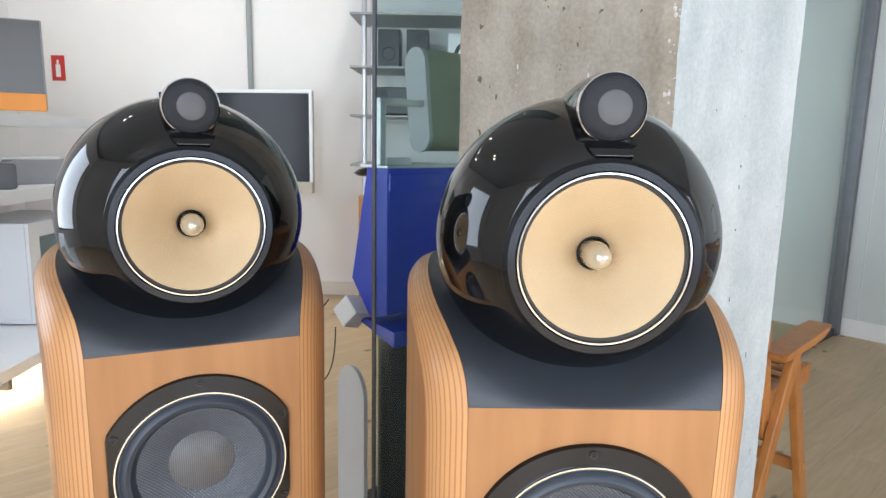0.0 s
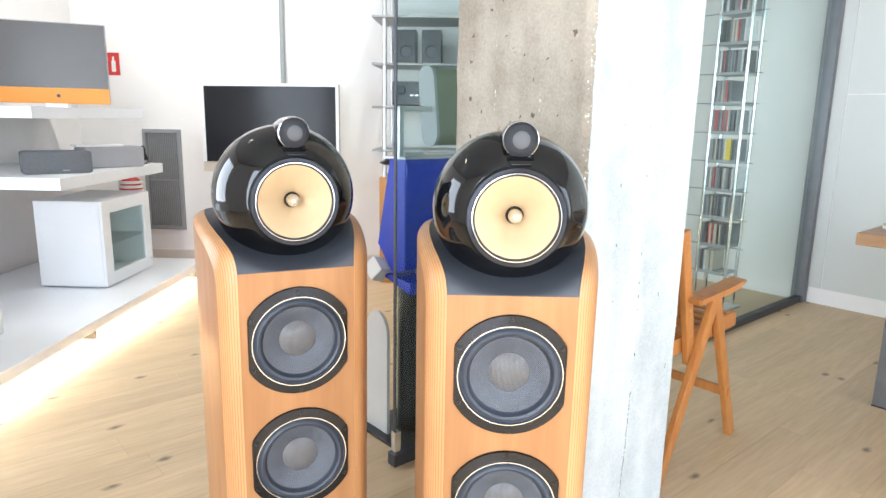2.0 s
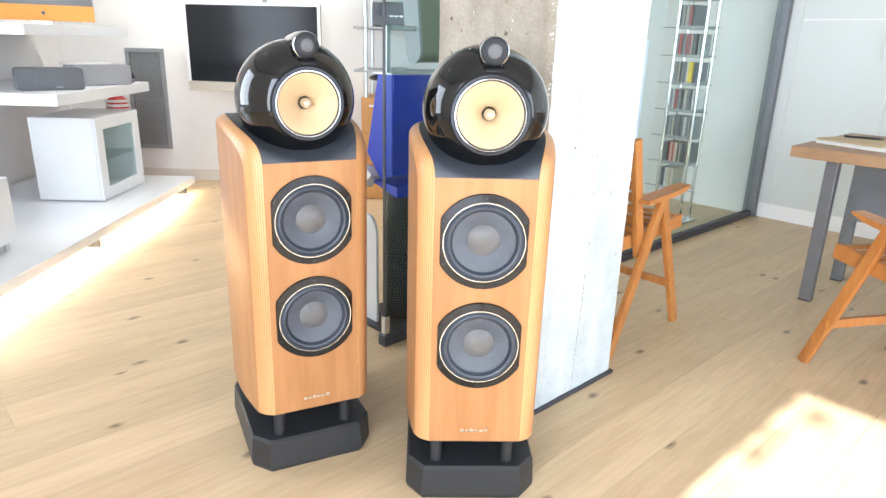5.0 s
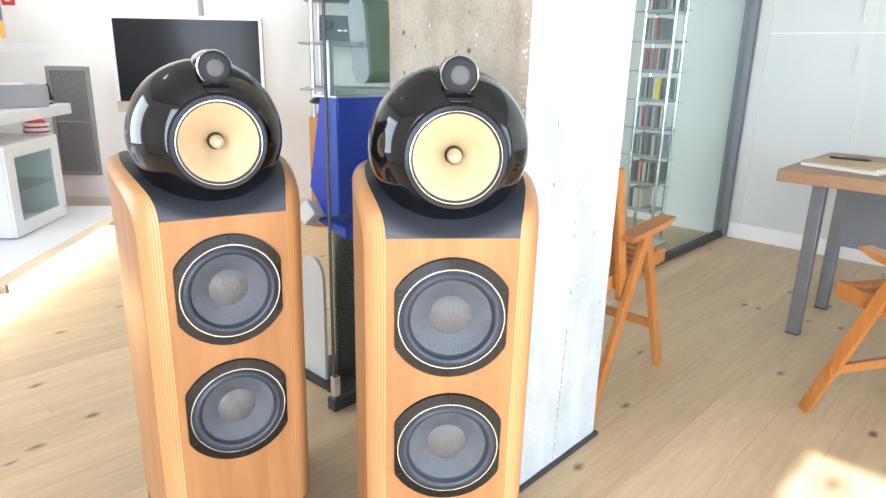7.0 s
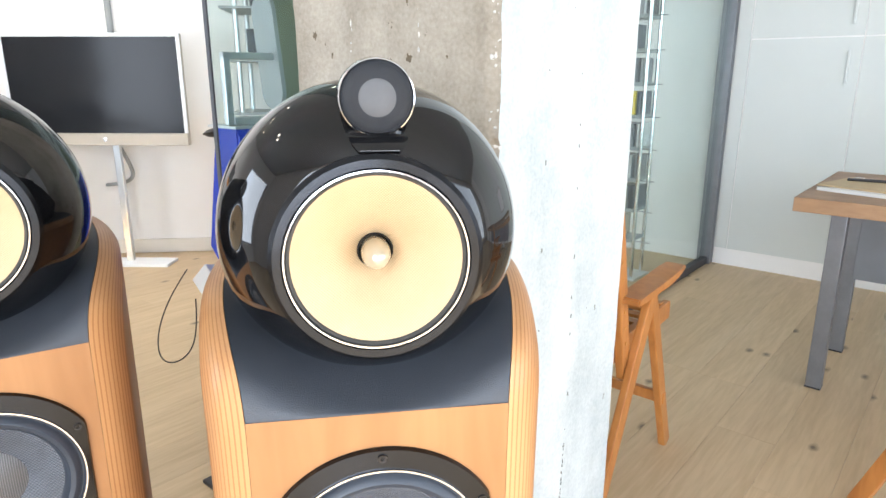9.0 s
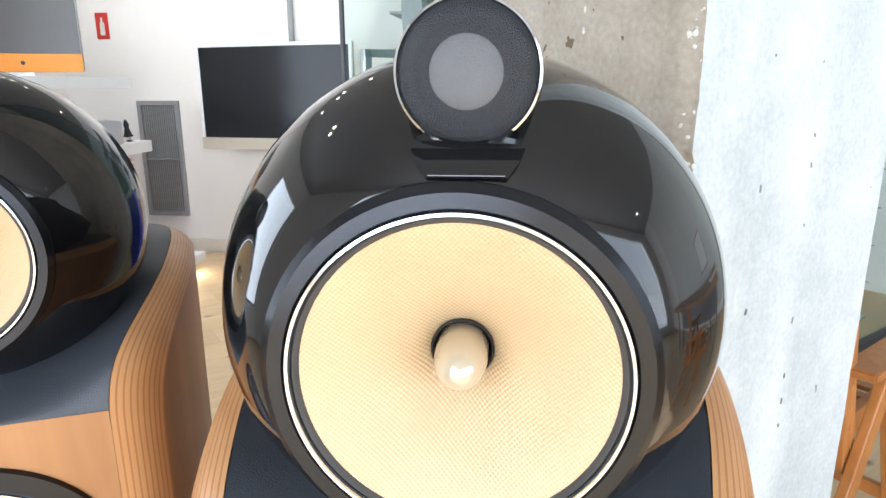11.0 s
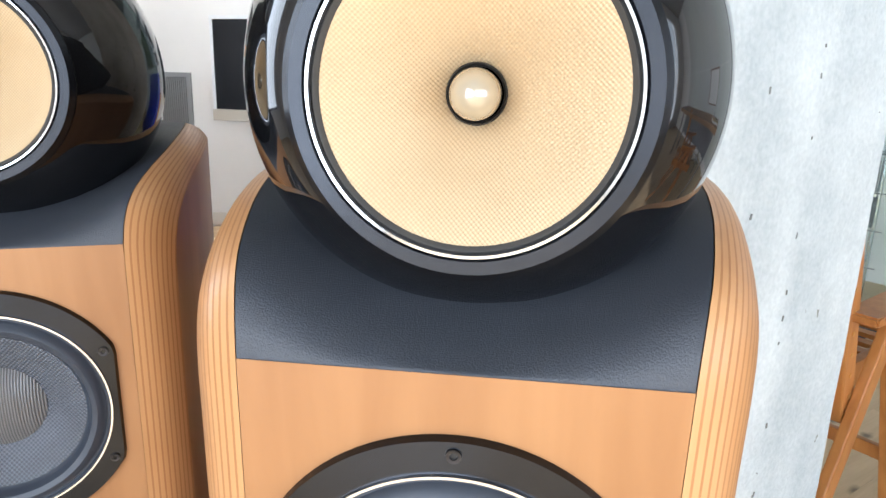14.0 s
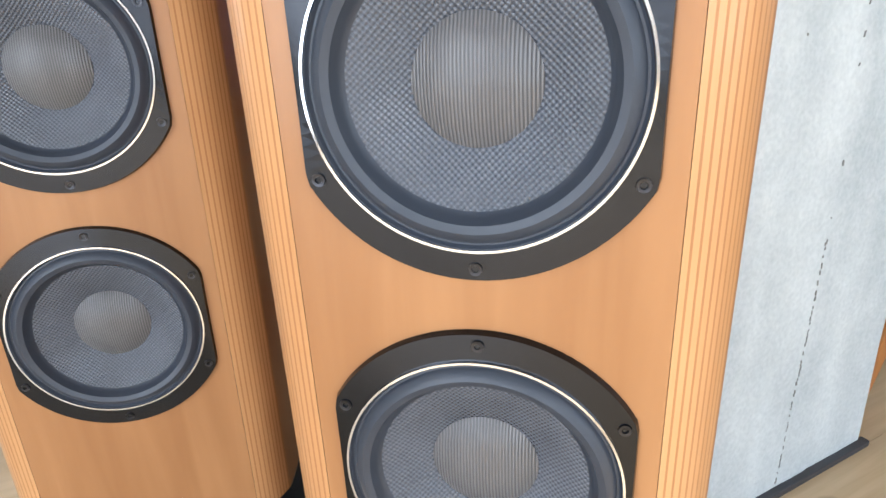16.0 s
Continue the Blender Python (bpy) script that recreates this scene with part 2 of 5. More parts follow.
    l.new(ad2.outputs[0], hs.inputs[0]), l.new(lt.outputs[0], hs.inputs[1])
    bp = n.new("ShaderNodeBump")
    bp.inputs["Strength"].default_value, bp.inputs["Distance"].default_value = 0.6, 0.004
    l.new(hs.outputs[0], bp.inputs["Height"]), l.new(bp.outputs[0], b.inputs["Normal"])
    return m


def glass(name, colour=(0.93, 0.98, 0.97)):
    m = bpy.data.materials.new(name)
    m.use_nodes = True
    n, l = m.node_tree.nodes, m.node_tree.links
    n.remove(n["Principled BSDF"])
    tr, gl, mx, lw, pw, mr = (n.new(k) for k in ("ShaderNodeBsdfTransparent", "ShaderNodeBsdfGlossy", "ShaderNodeMixShader", "ShaderNodeLayerWeight", "ShaderNodeMath", "ShaderNodeMapRange"))
    tr.inputs["Color"].default_value = (*colour, 1)
    gl.inputs["Roughness"].default_value = 0.01
    pw.operation, pw.inputs[1].default_value = "POWER", 5.0
    mr.inputs[3].default_value, mr.inputs[4].default_value = 0.035, 0.8
    l.new(lw.outputs["Facing"], pw.inputs[0]), l.new(pw.outputs[0], mr.inputs[0])
    l.new(mr.outputs[0], mx.inputs[0]), l.new(tr.outputs[0], mx.inputs[1]), l.new(gl.outputs[0], mx.inputs[2])
    l.new(mx.outputs[0], n["Material Output"].inputs["Surface"])
    return m


def glow(name, colour, strength):
    m = bpy.data.materials.new(name)
    m.use_nodes = True
    b = m.node_tree.nodes["Principled BSDF"]
    b.inputs["Base Color"].default_value = (*colour, 1)
    b.inputs["Emission Color"].default_value, b.inputs["Emission Strength"].default_value = (*colour, 1), strength
    return m


M_WALL = mat("white_plaster", (0.82, 0.80, 0.78), 0.75, vary=0.03, scale=3, bump=0.15, bump_scale=90)
M_CEIL = mat("grey_ceiling", (0.34, 0.34, 0.335), 0.85, vary=0.06, scale=2, bump=0.2)
M_LACQ = mat("white_lacquer", (0.80, 0.81, 0.83), 0.28, vary=0.02, scale=4)
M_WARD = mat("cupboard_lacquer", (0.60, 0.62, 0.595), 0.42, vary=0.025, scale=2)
M_CHERRY = wood("cherry_veneer", (0.406, 0.200, 0.078), (0.306, 0.138, 0.049), 0.42, (5, 5, 0.5), coat=0.12)
M_PLY = wood("light_ply", (0.58, 0.315, 0.135), (0.49, 0.245, 0.098), 0.4, (5, 5, 0.6), coat=0.2)
M_PLYD = wood("dark_ply", (0.42, 0.20, 0.075), (0.34, 0.15, 0.055), 0.45, (5, 5, 0.6))
M_GLOSS = mat("piano_black", (0.004, 0.004, 0.0045), 0.05, vary=0.05, coat=0.35)
M_DECK = mat("black_leather", (0.050, 0.055, 0.066), 0.48, vary=0.08, scale=30, bump=0.35, bump_scale=900)
M_FLANGE = mat("turned_black_metal", (0.038, 0.040, 0.045), 0.24, 0.95, vary=0.06, scale=20)
turned = M_FLANGE.node_tree.nodes["Principled BSDF"]
tangent = M_FLANGE.node_tree.nodes.new("ShaderNodeTangent")
tangent.direction_type, tangent.axis = "RADIAL", "Y"
M_FLANGE.node_tree.links.new(tangent.outputs[0], turned.inputs["Tangent"])
turned.inputs["Anisotropic"].default_value, turned.inputs["Anisotropic Rotation"].default_value = 0.8, 0.25
M_RING = mat("polished_trim", (0.82, 0.83, 0.85), 0.09, 1.0, vary=0.03)
M_KEVLAR = aramid("yellow_aramid_weave", (0.530, 0.388, 0.226), (0.428, 0.300, 0.166), 0.0024, 0.31)
M_PLUG = mat("cream_plug", (0.40, 0.325, 0.215), 0.16, vary=0.04, scale=40, coat=1.0, spec=0.8)
M_PLUG.node_tree.nodes["Principled BSDF"].inputs["Coat IOR"].default_value = 2.3
M_SURR = mat("black_rubber", (0.032, 0.039, 0.053), 0.45, vary=0.06, scale=30)
M_FOAM = mat("thin_foam_surround", (0.05, 0.048, 0.045), 0.7, vary=0.08, scale=40, bump=0.3)
M_CARBON = weave("carbon_weave", (0.098, 0.109, 0.130), (0.052, 0.058, 0.071), 0.0038, 0.22, 1.0)
M_CAP = weave("ribbed_carbon", (0.16, 0.155, 0.155), (0.075, 0.073, 0.073), 0.0022, 0.34, 0.7, ribs=True)
M_GRILLE = mat("black_mesh_grille", (0.016, 0.018, 0.023), 0.5, vary=0.15, scale=60, bump=0.7, bump_scale=1500)
M_DOME = mat("grey_dome", (0.085, 0.085, 0.09), 0.5, vary=0.08, scale=80, bump=0.3, bump_scale=1500)
M_PLINTH = mat("black_plinth", (0.02, 0.021, 0.023), 0.45, vary=0.1, scale=25, bump=0.15)
M_SCREW = mat("dark_screw", (0.05, 0.05, 0.055), 0.3, 0.9)
M_SILVER = mat("satin_metal", (0.62, 0.63, 0.64), 0.32, 1.0, vary=0.04)
M_CHROME = mat("chrome", (0.8, 0.8, 0.82), 0.12, 1.0, vary=0.02)
M_STEEL = mat("raw_steel", (0.20, 0.205, 0.22), 0.45, 0.8, vary=0.12, scale=14, bump=0.1)
M_DARKST = mat("dark_steel", (0.07, 0.07, 0.078), 0.5, 0.5, vary=0.12, scale=12)
M_PANEL = mat("blue_grey_sheet", (0.17, 0.18, 0.20), 0.45, 0.3, vary=0.12, scale=5)
M_BLUE = mat("blue_enamel", (0.012, 0.035, 0.42), 0.25, vary=0.06, scale=8, coat=0.3)
M_BLACK = mat("black_paint", (0.014, 0.014, 0.016), 0.3, vary=0.08, scale=15)
M_OLIVE = mat("olive_sheet_metal", (0.19, 0.20, 0.135), 0.45, vary=0.06, scale=10)
M_PALE = mat("pale_grey_plastic", (0.30, 0.315, 0.315), 0.4, vary=0.04)
M_PLATE = mat("pale_plate", (0.56, 0.575, 0.58), 0.35, vary=0.04)
M_PAPER = mat("white_card", (0.78, 0.77, 0.74), 0.7, vary=0.03, scale=20)
M_CHAIR = wood("orange_beech", (0.47, 0.20, 0.052), (0.36, 0.135, 0.032), 0.35, (9, 9, 1.2), coat=0.2)
M_TABLE = wood("oak_table_top", (0.36, 0.215, 0.115), (0.27, 0.155, 0.08), 0.45, (3, 9, 9))
M_FLOOR = wood("oiled_oak", (0.62, 0.465, 0.285), (0.51, 0.37, 0.215), 0.42, (1.1, 12, 12), knots=0.8, island=0.06)
M_JOINT = mat("floor_underlay", (0.44, 0.32, 0.20), 0.9, vary=0.1)
M_SCREEN = mat("dark_screen", (0.014, 0.015, 0.018), 0.16, vary=0.05, spec=0.3)
M_ORANGE = mat("orange_bezel", (0.80, 0.29, 0.015), 0.35, vary=0.03)
M_TVTRIM = mat("beige_tv_trim", (0.50, 0.45, 0.38), 0.4, vary=0.03)
M_GREYBOX = mat("grey_cloth", (0.13, 0.135, 0.145), 0.7, vary=0.1, scale=60, bump=0.3, bump_scale=600)
M_LGREY = mat("light_grey_plastic", (0.33, 0.33, 0.35), 0.5, vary=0.05)
M_VENT = mat("grey_vent_metal", (0.30, 0.305, 0.31), 0.5, 0.3, vary=0.05)
M_RED = mat("red_plastic", (0.55, 0.03, 0.025), 0.4, vary=0.05)
M_SKIRT = mat("skirting", (0.70, 0.66, 0.60), 0.5, vary=0.04)
M_CABWOOD = wood("honey_wood", (0.50, 0.25, 0.07), (0.40, 0.18, 0.05), 0.4, (6, 6, 1))
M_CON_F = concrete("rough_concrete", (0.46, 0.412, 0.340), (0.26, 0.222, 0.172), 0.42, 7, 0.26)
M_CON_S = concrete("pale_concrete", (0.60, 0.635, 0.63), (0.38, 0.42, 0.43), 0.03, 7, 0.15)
M_FROST = mat("pale_blue_film", (0.50, 0.62, 0.68), 0.4, vary=0.04)
# cupboard bodies: shade of the door gaps put into the colour
M_GAP = mat("dark_door_gap", (0.13, 0.125, 0.115), 0.9, vary=0.2, scale=60)
M_SEAM = mat("weathered_seam", (0.25, 0.25, 0.235), 0.9, vary=0.3, scale=40)
M_CRUMB = mat("pale_aggregate", (0.55, 0.53, 0.49), 0.85, vary=0.35, scale=160)
M_GLASS = glass("partition_glass", (0.90, 0.965, 0.955))
M_CLEAR = glass("clear_glass", (0.97, 0.98, 0.98))
M_FOLDER = mat("buff_card", (0.52, 0.39, 0.22), 0.65, vary=0.05, scale=30)
M_CABLE = mat("brown_cable", (0.045, 0.035, 0.03), 0.6)
M_LEAF = mat("leaf_green", (0.06, 0.11, 0.03), 0.6, vary=0.35, scale=3)
M_BARK = mat("bark", (0.12, 0.09, 0.065), 0.9, vary=0.25, scale=12, bump=0.5, bump_scale=30)
M_GROUND = mat("pale_paving", (0.38, 0.37, 0.35), 0.9, vary=0.12, scale=2, bump=0.3)
M_LED = glow("warm_led", (1.0, 0.86, 0.60), 26)
M_SPOT = glow("spot_lens", (1.0, 0.86, 0.62), 16)

# ---- building helpers ----


def part(name, bm, material, parent=None, label="", smooth=False):
    """Links a bmesh as one mesh object under a thing or a part."""
    bmesh.ops.recalc_face_normals(bm, faces=bm.faces)
    me = bpy.data.meshes.new(name)
    for f in bm.faces:
        f.smooth = smooth
    bm.to_mesh(me)
    bm.free()
    for k in (material if isinstance(material, (list, tuple)) else (material,)):
        me.materials.append(k)
    ob = new(name, me)
    if smooth:
        me.set_sharp_from_angle(angle=radians(38))
    if parent is not None:
        ob.parent = parent
    if label:
        tagged(ob, label)
    return ob


def thing(name, label, category, m=None, group="", kind=""):
    ob = new(name)
    ob.empty_display_size = 0.05
    if m is not None:
        ob.matrix_world = m
    return tagged(ob, label, category, group, kind)


def bx(bm, x0, y0, z0, x1, y1, z1, bev=0.0, m=None):
    """A box between two corners, edges rounded by bev, moved by m."""
    r = bmesh.ops.create_cube(bm, size=1.0, matrix=Matrix.Translation(((x0 + x1) / 2, (y0 + y1) / 2, (z0 + z1) / 2)) @ Matrix.Diagonal((abs(x1 - x0), abs(y1 - y0), abs(z1 - z0), 1)))
    vs = r["verts"]
    if bev:
        es = list({e for v in vs for e in v.link_edges})
        out = bmesh.ops.bevel(bm, geom=es, offset=bev, segments=2, affect="EDGES", profile=0.6)
        vs = list({v for f in out["faces"] for v in f.verts} | {v for v in vs if v.is_valid})
    if m is not None:
        bmesh.ops.transform(bm, matrix=m, verts=vs)
    return bm


def cyl(bm, a, b, r0, r1=None, seg=16, caps=True):
    """A rod or cone from a to b."""
    a, b = Vector(a), Vector(b)
    d = b - a
    bmesh.ops.create_cone(bm, cap_ends=caps, segments=seg, radius1=r0, radius2=r0 if r1 is None else r1, depth=d.length,
                          matrix=Matrix.Translation((a + b) / 2) @ d.to_track_quat("Z", "Y").to_matrix().to_4x4())
    return bm


def plank(bm, a, b, w, t, side=(1, 0, 0), bev=0.004):
    """A bar from a to b, w wide along side, t thick across."""
    a, b = Vector(a), Vector(b)
    z = (b - a).normalized()
    x = Vector(side)
    x = (x - z * x.dot(z)).normalized()
    y = z.cross(x)
    m = Matrix((x, y, z)).transposed().to_4x4()
    m.translation = (a + b) / 2
    h = (b - a).length / 2
    return bx(bm, -w / 2, -t / 2, -h, w / 2, t / 2, h, bev, m)


def lathe(bm, prof, seg=64, m=None, close=False):
    """Turns (radius, height) pairs about the y axis; height runs along -y, towards the front."""
    rings = []
    for r, h in prof:
        if r < 1e-6:
            rings.append([bm.verts.new((0, -h, 0))])
        else:
            rings.append([bm.verts.new((r * math.cos(2 * math.pi * i / seg), -h, r * math.sin(2 * math.pi * i / seg))) for i in range(seg)])
    for a, b in zip(rings, rings[1:]):
        for i in range(seg):
            j = (i + 1) % seg
            if len(a) == 1:
                bm.faces.new((a[0], b[i], b[j]))
            elif len(b) == 1:
                bm.faces.new((a[i], a[j], b[0]))
            else:
                bm.faces.new((a[i], a[j], b[j], b[i]))
    if m is not None:
        bmesh.ops.transform(bm, matrix=m, verts=[v for r in rings for v in r])
    return bm


def prism(bm, poly, d, origin=(0, 0, 0), ax=(1, 0, 0), ay=(0, 0, 1), az=(0, 1, 0)):
    """A flat polygon in the axes ax and ay, drawn out by d along az."""
    o, ax, ay, az = Vector(origin), Vector(ax), Vector(ay), Vector(az)
    lo = [bm.verts.new(o + ax * p + ay * q) for p, q in poly]
    hi = [bm.verts.new(o + ax * p + ay * q + az * d) for p, q in poly]
    bm.faces.new(lo), bm.faces.new(hi[::-1])
    n = len(poly)
    for i in range(n):
        bm.faces.new((lo[i], hi[i], hi[(i + 1) % n], lo[(i + 1) % n]))
    return bm


def tube(name, pts, r, material, parent=None):
    cu = bpy.data.curves.new(name, "CURVE")
    cu.dimensions, cu.bevel_depth, cu.bevel_resolution, cu.resolution_u = "3D", r, 3, 8
    sp = cu.splines.new("NURBS")
    sp.points.add(len(pts) - 1)
    for p, q in zip(sp.points, pts):
        p.co = (*q, 1)
    sp.use_endpoint_u, sp.order_u = True, 4
    tmp = bpy.data.objects.new(name, cu)
    me = bpy.data.meshes.new_from_object(tmp)
    bpy.data.objects.remove(tmp)
    me.materials.clear()
    me.materials.append(material)
    ob = new(name, me)
    if parent is not None:
        ob.parent = parent
    return ob


def frame_at(o, ax, ay):
    """A matrix whose x and y axes point along ax and ay (level), at o."""
    ax, ay = Vector(ax).normalized(), Vector(ay).normalized()
    m = Matrix((ax, ay, ax.cross(ay))).transposed().to_4x4()
    m.translation = Vector(o)
    return m

# ---- structure ----
H = 2.85
BACK = 3.88
C_BL, C_BR = Vector((-3.1, BACK, 0)), Vector((1.55, BACK, 0))
C_E, C_S = uv(3.79, 3.556), uv(-2.4, 3.556)
C_W = Vector((-3.1, -0.22, 0))


def wall(name, a, b, label, holes=(), t=0.2, material=None):
    """A wall from a to b (outside to the right of a->b), t thick, with openings (from, to, sill, head) along it."""
    a, b = Vector(a), Vector(b)
    d = (b - a).normalized()
    out = Vector((-d.y, d.x, 0))
    m = frame_at(a, d, out)
    n = (b - a).length
    bm = bmesh.new()
    x = -t
    for h0, h1, s, e in sorted(holes):
        bx(bm, x, 0, -0.05, h0, t, H + 0.1, 0, m)
        if s > 0:
            bx(bm, h0, 0, -0.05, h1, t, s, 0, m)
        bx(bm, h0, 0, e, h1, t, H + 0.1, 0, m)
        x = h1
    bx(bm, x, 0, -0.05, n + t, t, H + 0.1, 0, m)
    return tagged(part(name, bm, material or M_WALL), label, "wall", kind="structure")


wall("wall_north", C_BL, C_BR, "white plastered wall behind the television")
wall("wall_north_east", C_BR, C_E, "white wall behind the fitted cupboards")
wall("wall_south_east", C_E, C_S, "white wall with a long window", [(1.0, 5.4, 0.25, 2.5)])
wall("wall_south_west", C_S, C_W, "white wall with a tall window", [(0.25, 3.25, 0.0, 2.5)])
wall("wall_west", C_W, C_BL, "white wall behind the shelves", [(0.22, 1.67, 0.5, 2.4)])


def window(name, a, d, w, s, e, n, label):
    win = tagged(new(name), label, "window", kind="structure")
    win.matrix_world = frame_at(a, d, Vector((-d.y, d.x, 0)))
    bm = bmesh.new()
    for i in range(n + 1):
        x = w * i / n
        bx(bm, max(0, x - 0.025), 0.08, s, min(w, x + 0.025), 0.13, e, 0.003)
    bx(bm, 0, 0.08, s, w, 0.13, s + 0.05, 0.003)
    bx(bm, 0, 0.08, e - 0.05, w, 0.13, e, 0.003)
    part("window_frame", bm, M_DARKST, win)
    for i in range(n):
        bm = bmesh.new()
        bx(bm, w * i / n + 0.025, 0.10, s + 0.05, w * (i + 1) / n - 0.025, 0.108, e - 0.05)
        part("pane", bm, M_CLEAR, win).visible_shadow = False
    return win


d_se, d_sw = (C_S - C_E).normalized(), (C_W - C_S).normalized()
window("window_1", C_E + d_se * 1.0, d_se, 4.4, 0.25, 2.5, 4, "long window with dark steel frames")
# window_3 is an unseen opening, added for the fill light from the west
window("window_3", C_W + Vector((0, 0.22, 0)), Vector((0, 1, 0)), 1.45, 0.5, 2.4, 1, "unseen window with a dark steel frame, added beside the platform")
window("window_2", C_S + d_sw * 0.25, d_sw, 3.0, 0.0, 2.5, 2, "tall window with a dark steel frame")

bm = bmesh.new()
prism(bm, [(p.x, p.y) for p in (C_BL, C_BR, C_E, C_S, C_W)], 0.15, (0, 0, H), (1, 0, 0), (0, 1, 0), (0, 0, 1))
tagged(part("ceiling", bm, M_CEIL), "plain grey ceiling", "ceiling", kind="structure")
bm = bmesh.new()
prism(bm, [(-3.3, 4.1), (1.75, 4.1), (5.5, 0.05), (0.75, -4.5), (-3.3, -0.3)], 0.1, (0, 0, -0.13), (1, 0, 0), (0, 1, 0), (0, 0, 1))
floor = tagged(part("floor", bm, M_JOINT), "wide oiled oak floorboards with dark knots", "floor", kind="structure")
bm = bmesh.new()
bx(bm, -300, -300, -0.6, 300, 300, -0.2)
tagged(part("ground", bm, M_GROUND), "pale paving outside the windows", "ground", kind="structure")

bm = bmesh.new()
bx(bm, -3.1, BACK - 0.016, 0, 1.5, BACK, 0.09, 0.003)
tagged(part("baseboard", bm, M_SKIRT), "low white skirting board", "skirting", kind="structure")

# column of cast concrete: the rough face and the pale face meet in a broken edge
COL = Vector((0.225, 0.476, 0))


column = thing("column", "square cast concrete column, board-marked on one face and pale on the other", "column", Matrix.Translation(COL), kind="structure")
ZC = H + 0.02
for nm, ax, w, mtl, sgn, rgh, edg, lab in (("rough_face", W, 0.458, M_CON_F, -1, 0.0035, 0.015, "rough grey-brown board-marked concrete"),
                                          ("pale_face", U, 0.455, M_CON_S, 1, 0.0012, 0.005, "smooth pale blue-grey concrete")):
    bm = bmesh.new()
    N, K = 46, 220
    g = []
    for i in range(N + 1):
        x = w * (i / N) ** 1.7
        board = 0.0025 * math.sin(1.7 * math.floor(x / 0.153) + 0.6) - (0.003 if (x / 0.153) % 1 < 0.06 else 0)
        for k in range(K + 1):
            z = ZC * k / K
            p = Vector(ax) * x + UP * z
            dn = noise.noise(p * 9) * rgh + noise.noise(p * 45) * rgh * 0.5
            dn += board if nm == "rough_face" else board * 0.15
            e = max(0.0, 1 - x / 0.026)
            worn = max(0.0, 0.55 + noise.noise(Vector((7.0, 3.0, z * 26))) + 0.5 * noise.noise(Vector((1.0, 9.0, z * 80))))
            out = (-U if nm == "rough_face" else V)
            g.append(bm.verts.new(p + out * dn * (1 - e) + (U * 0.012 + W * 0.005) * worn * e))
    for i in range(N):
        for k in range(K):
            a = i * (K + 1) + k
            bm.faces.new((g[a], g[a + K + 1], g[a + K + 2], g[a + 1]))
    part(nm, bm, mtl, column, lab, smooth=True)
random.seed(8)
for cx, z_lo, z_hi, gaps in ((0.225, 0.02, 0.42, (0.0, 0.001, 0.002, 0.008)), (0.248, 0.42, 1.1, (0.03, 0.07, 0.12)), (0.13, 0.7, 1.5, (0.14, 0.22, 0.31))):
    bm = bmesh.new()
    z = z_lo
    while z < z_hi:
        ln = random.uniform(0.002, 0.009)
        w2 = random.uniform(0.0003, 0.0010)
        off = cx + 0.05 * (z - z_lo) * (z_lo < 0.1) + 0.008 * noise.noise(Vector((cx * 50, 0, z * 6))) + random.uniform(-0.0009, 0.0009)
        tip = random.uniform(-0.0012, 0.0012)
        prism(bm, [(off - w2, z), (off + w2, z + ln * 0.2), (off + w2 * 0.7 + tip, z + ln), (off - w2 * 0.6 + tip, z + ln * 0.8)], 0.004, tuple(V * 0.0019), U, UP, W)
        z += ln + random.choice(gaps)
    part("seam_crack", bm, M_SEAM, column, "pitted board seam")
# crumbs of aggregate left along the broken edge
bm = bmesh.new()
for k in range(260):
    z = random.uniform(0.02, 2.2)
    worn = max(0.0, 0.55 + noise.noise(Vector((7.0, 3.0, z * 26))) + 0.5 * noise.noise(Vector((1.0, 9.0, z * 80))))
    x = random.uniform(0.0, 0.016) ** 1.0
    e = max(0.0, 1 - x / 0.026)
    c = W * x + UP * z + (U * 0.012 + W * 0.005) * worn * e
    r = random.uniform(0.0010, 0.0036)
    ico = bmesh.ops.create_icosphere(bm, subdivisions=1, radius=r, matrix=Matrix.Translation(c) @ Matrix.Diagonal((1.0, random.uniform(0.6, 1), random.uniform(0.6, 1.5), 1)))
    for v in ico["verts"]:
        v.co += Vector((random.uniform(-1, 1), random.uniform(-1, 1), random.uniform(-1, 1))) * r * 0.3
for x in (0.154, 0.307):
    for k in range(110):
        z = random.uniform(0.3, 2.2)
        if noise.noise(Vector((x * 40, 2.0, z * 9))) < -0.1:
            continue
        r = random.uniform(0.0008, 0.0026)
        c = W * (x + 0.004 * noise.noise(Vector((x * 9, 0, z * 12))) + random.uniform(-0.002, 0.002)) + UP * z
        ico = bmesh.ops.create_icosphere(bm, subdivisions=1, radius=r, matrix=Matrix.Translation(c) @ Matrix.Diagonal((0.8, 0.8, random.uniform(0.8, 3.0), 1)))
        for v in ico["verts"]:
            v.co += Vector((random.uniform(-1, 1), random.uniform(-1, 1), random.uniform(-1, 1))) * r * 0.3
part("edge_crumbs", bm, M_CRUMB, column, "pale crumbs of broken aggregate")
bm = bmesh.new()
prism(bm, [(0.02, 0.02), (0.453, 0.02), (0.453, 0.456), (0.02, 0.456)], ZC, (0, 0, 0), U, W, UP)
part("core", bm, M_CON_S, column)
bm = bmesh.new()
bx(bm, -0.004, -0.012, 0, 0.47, 0.004, 0.012, 0.002, frame_at((0, 0, 0), U, W))
part("base_trim", bm, M_DARKST, column, "dark steel strip at the foot")

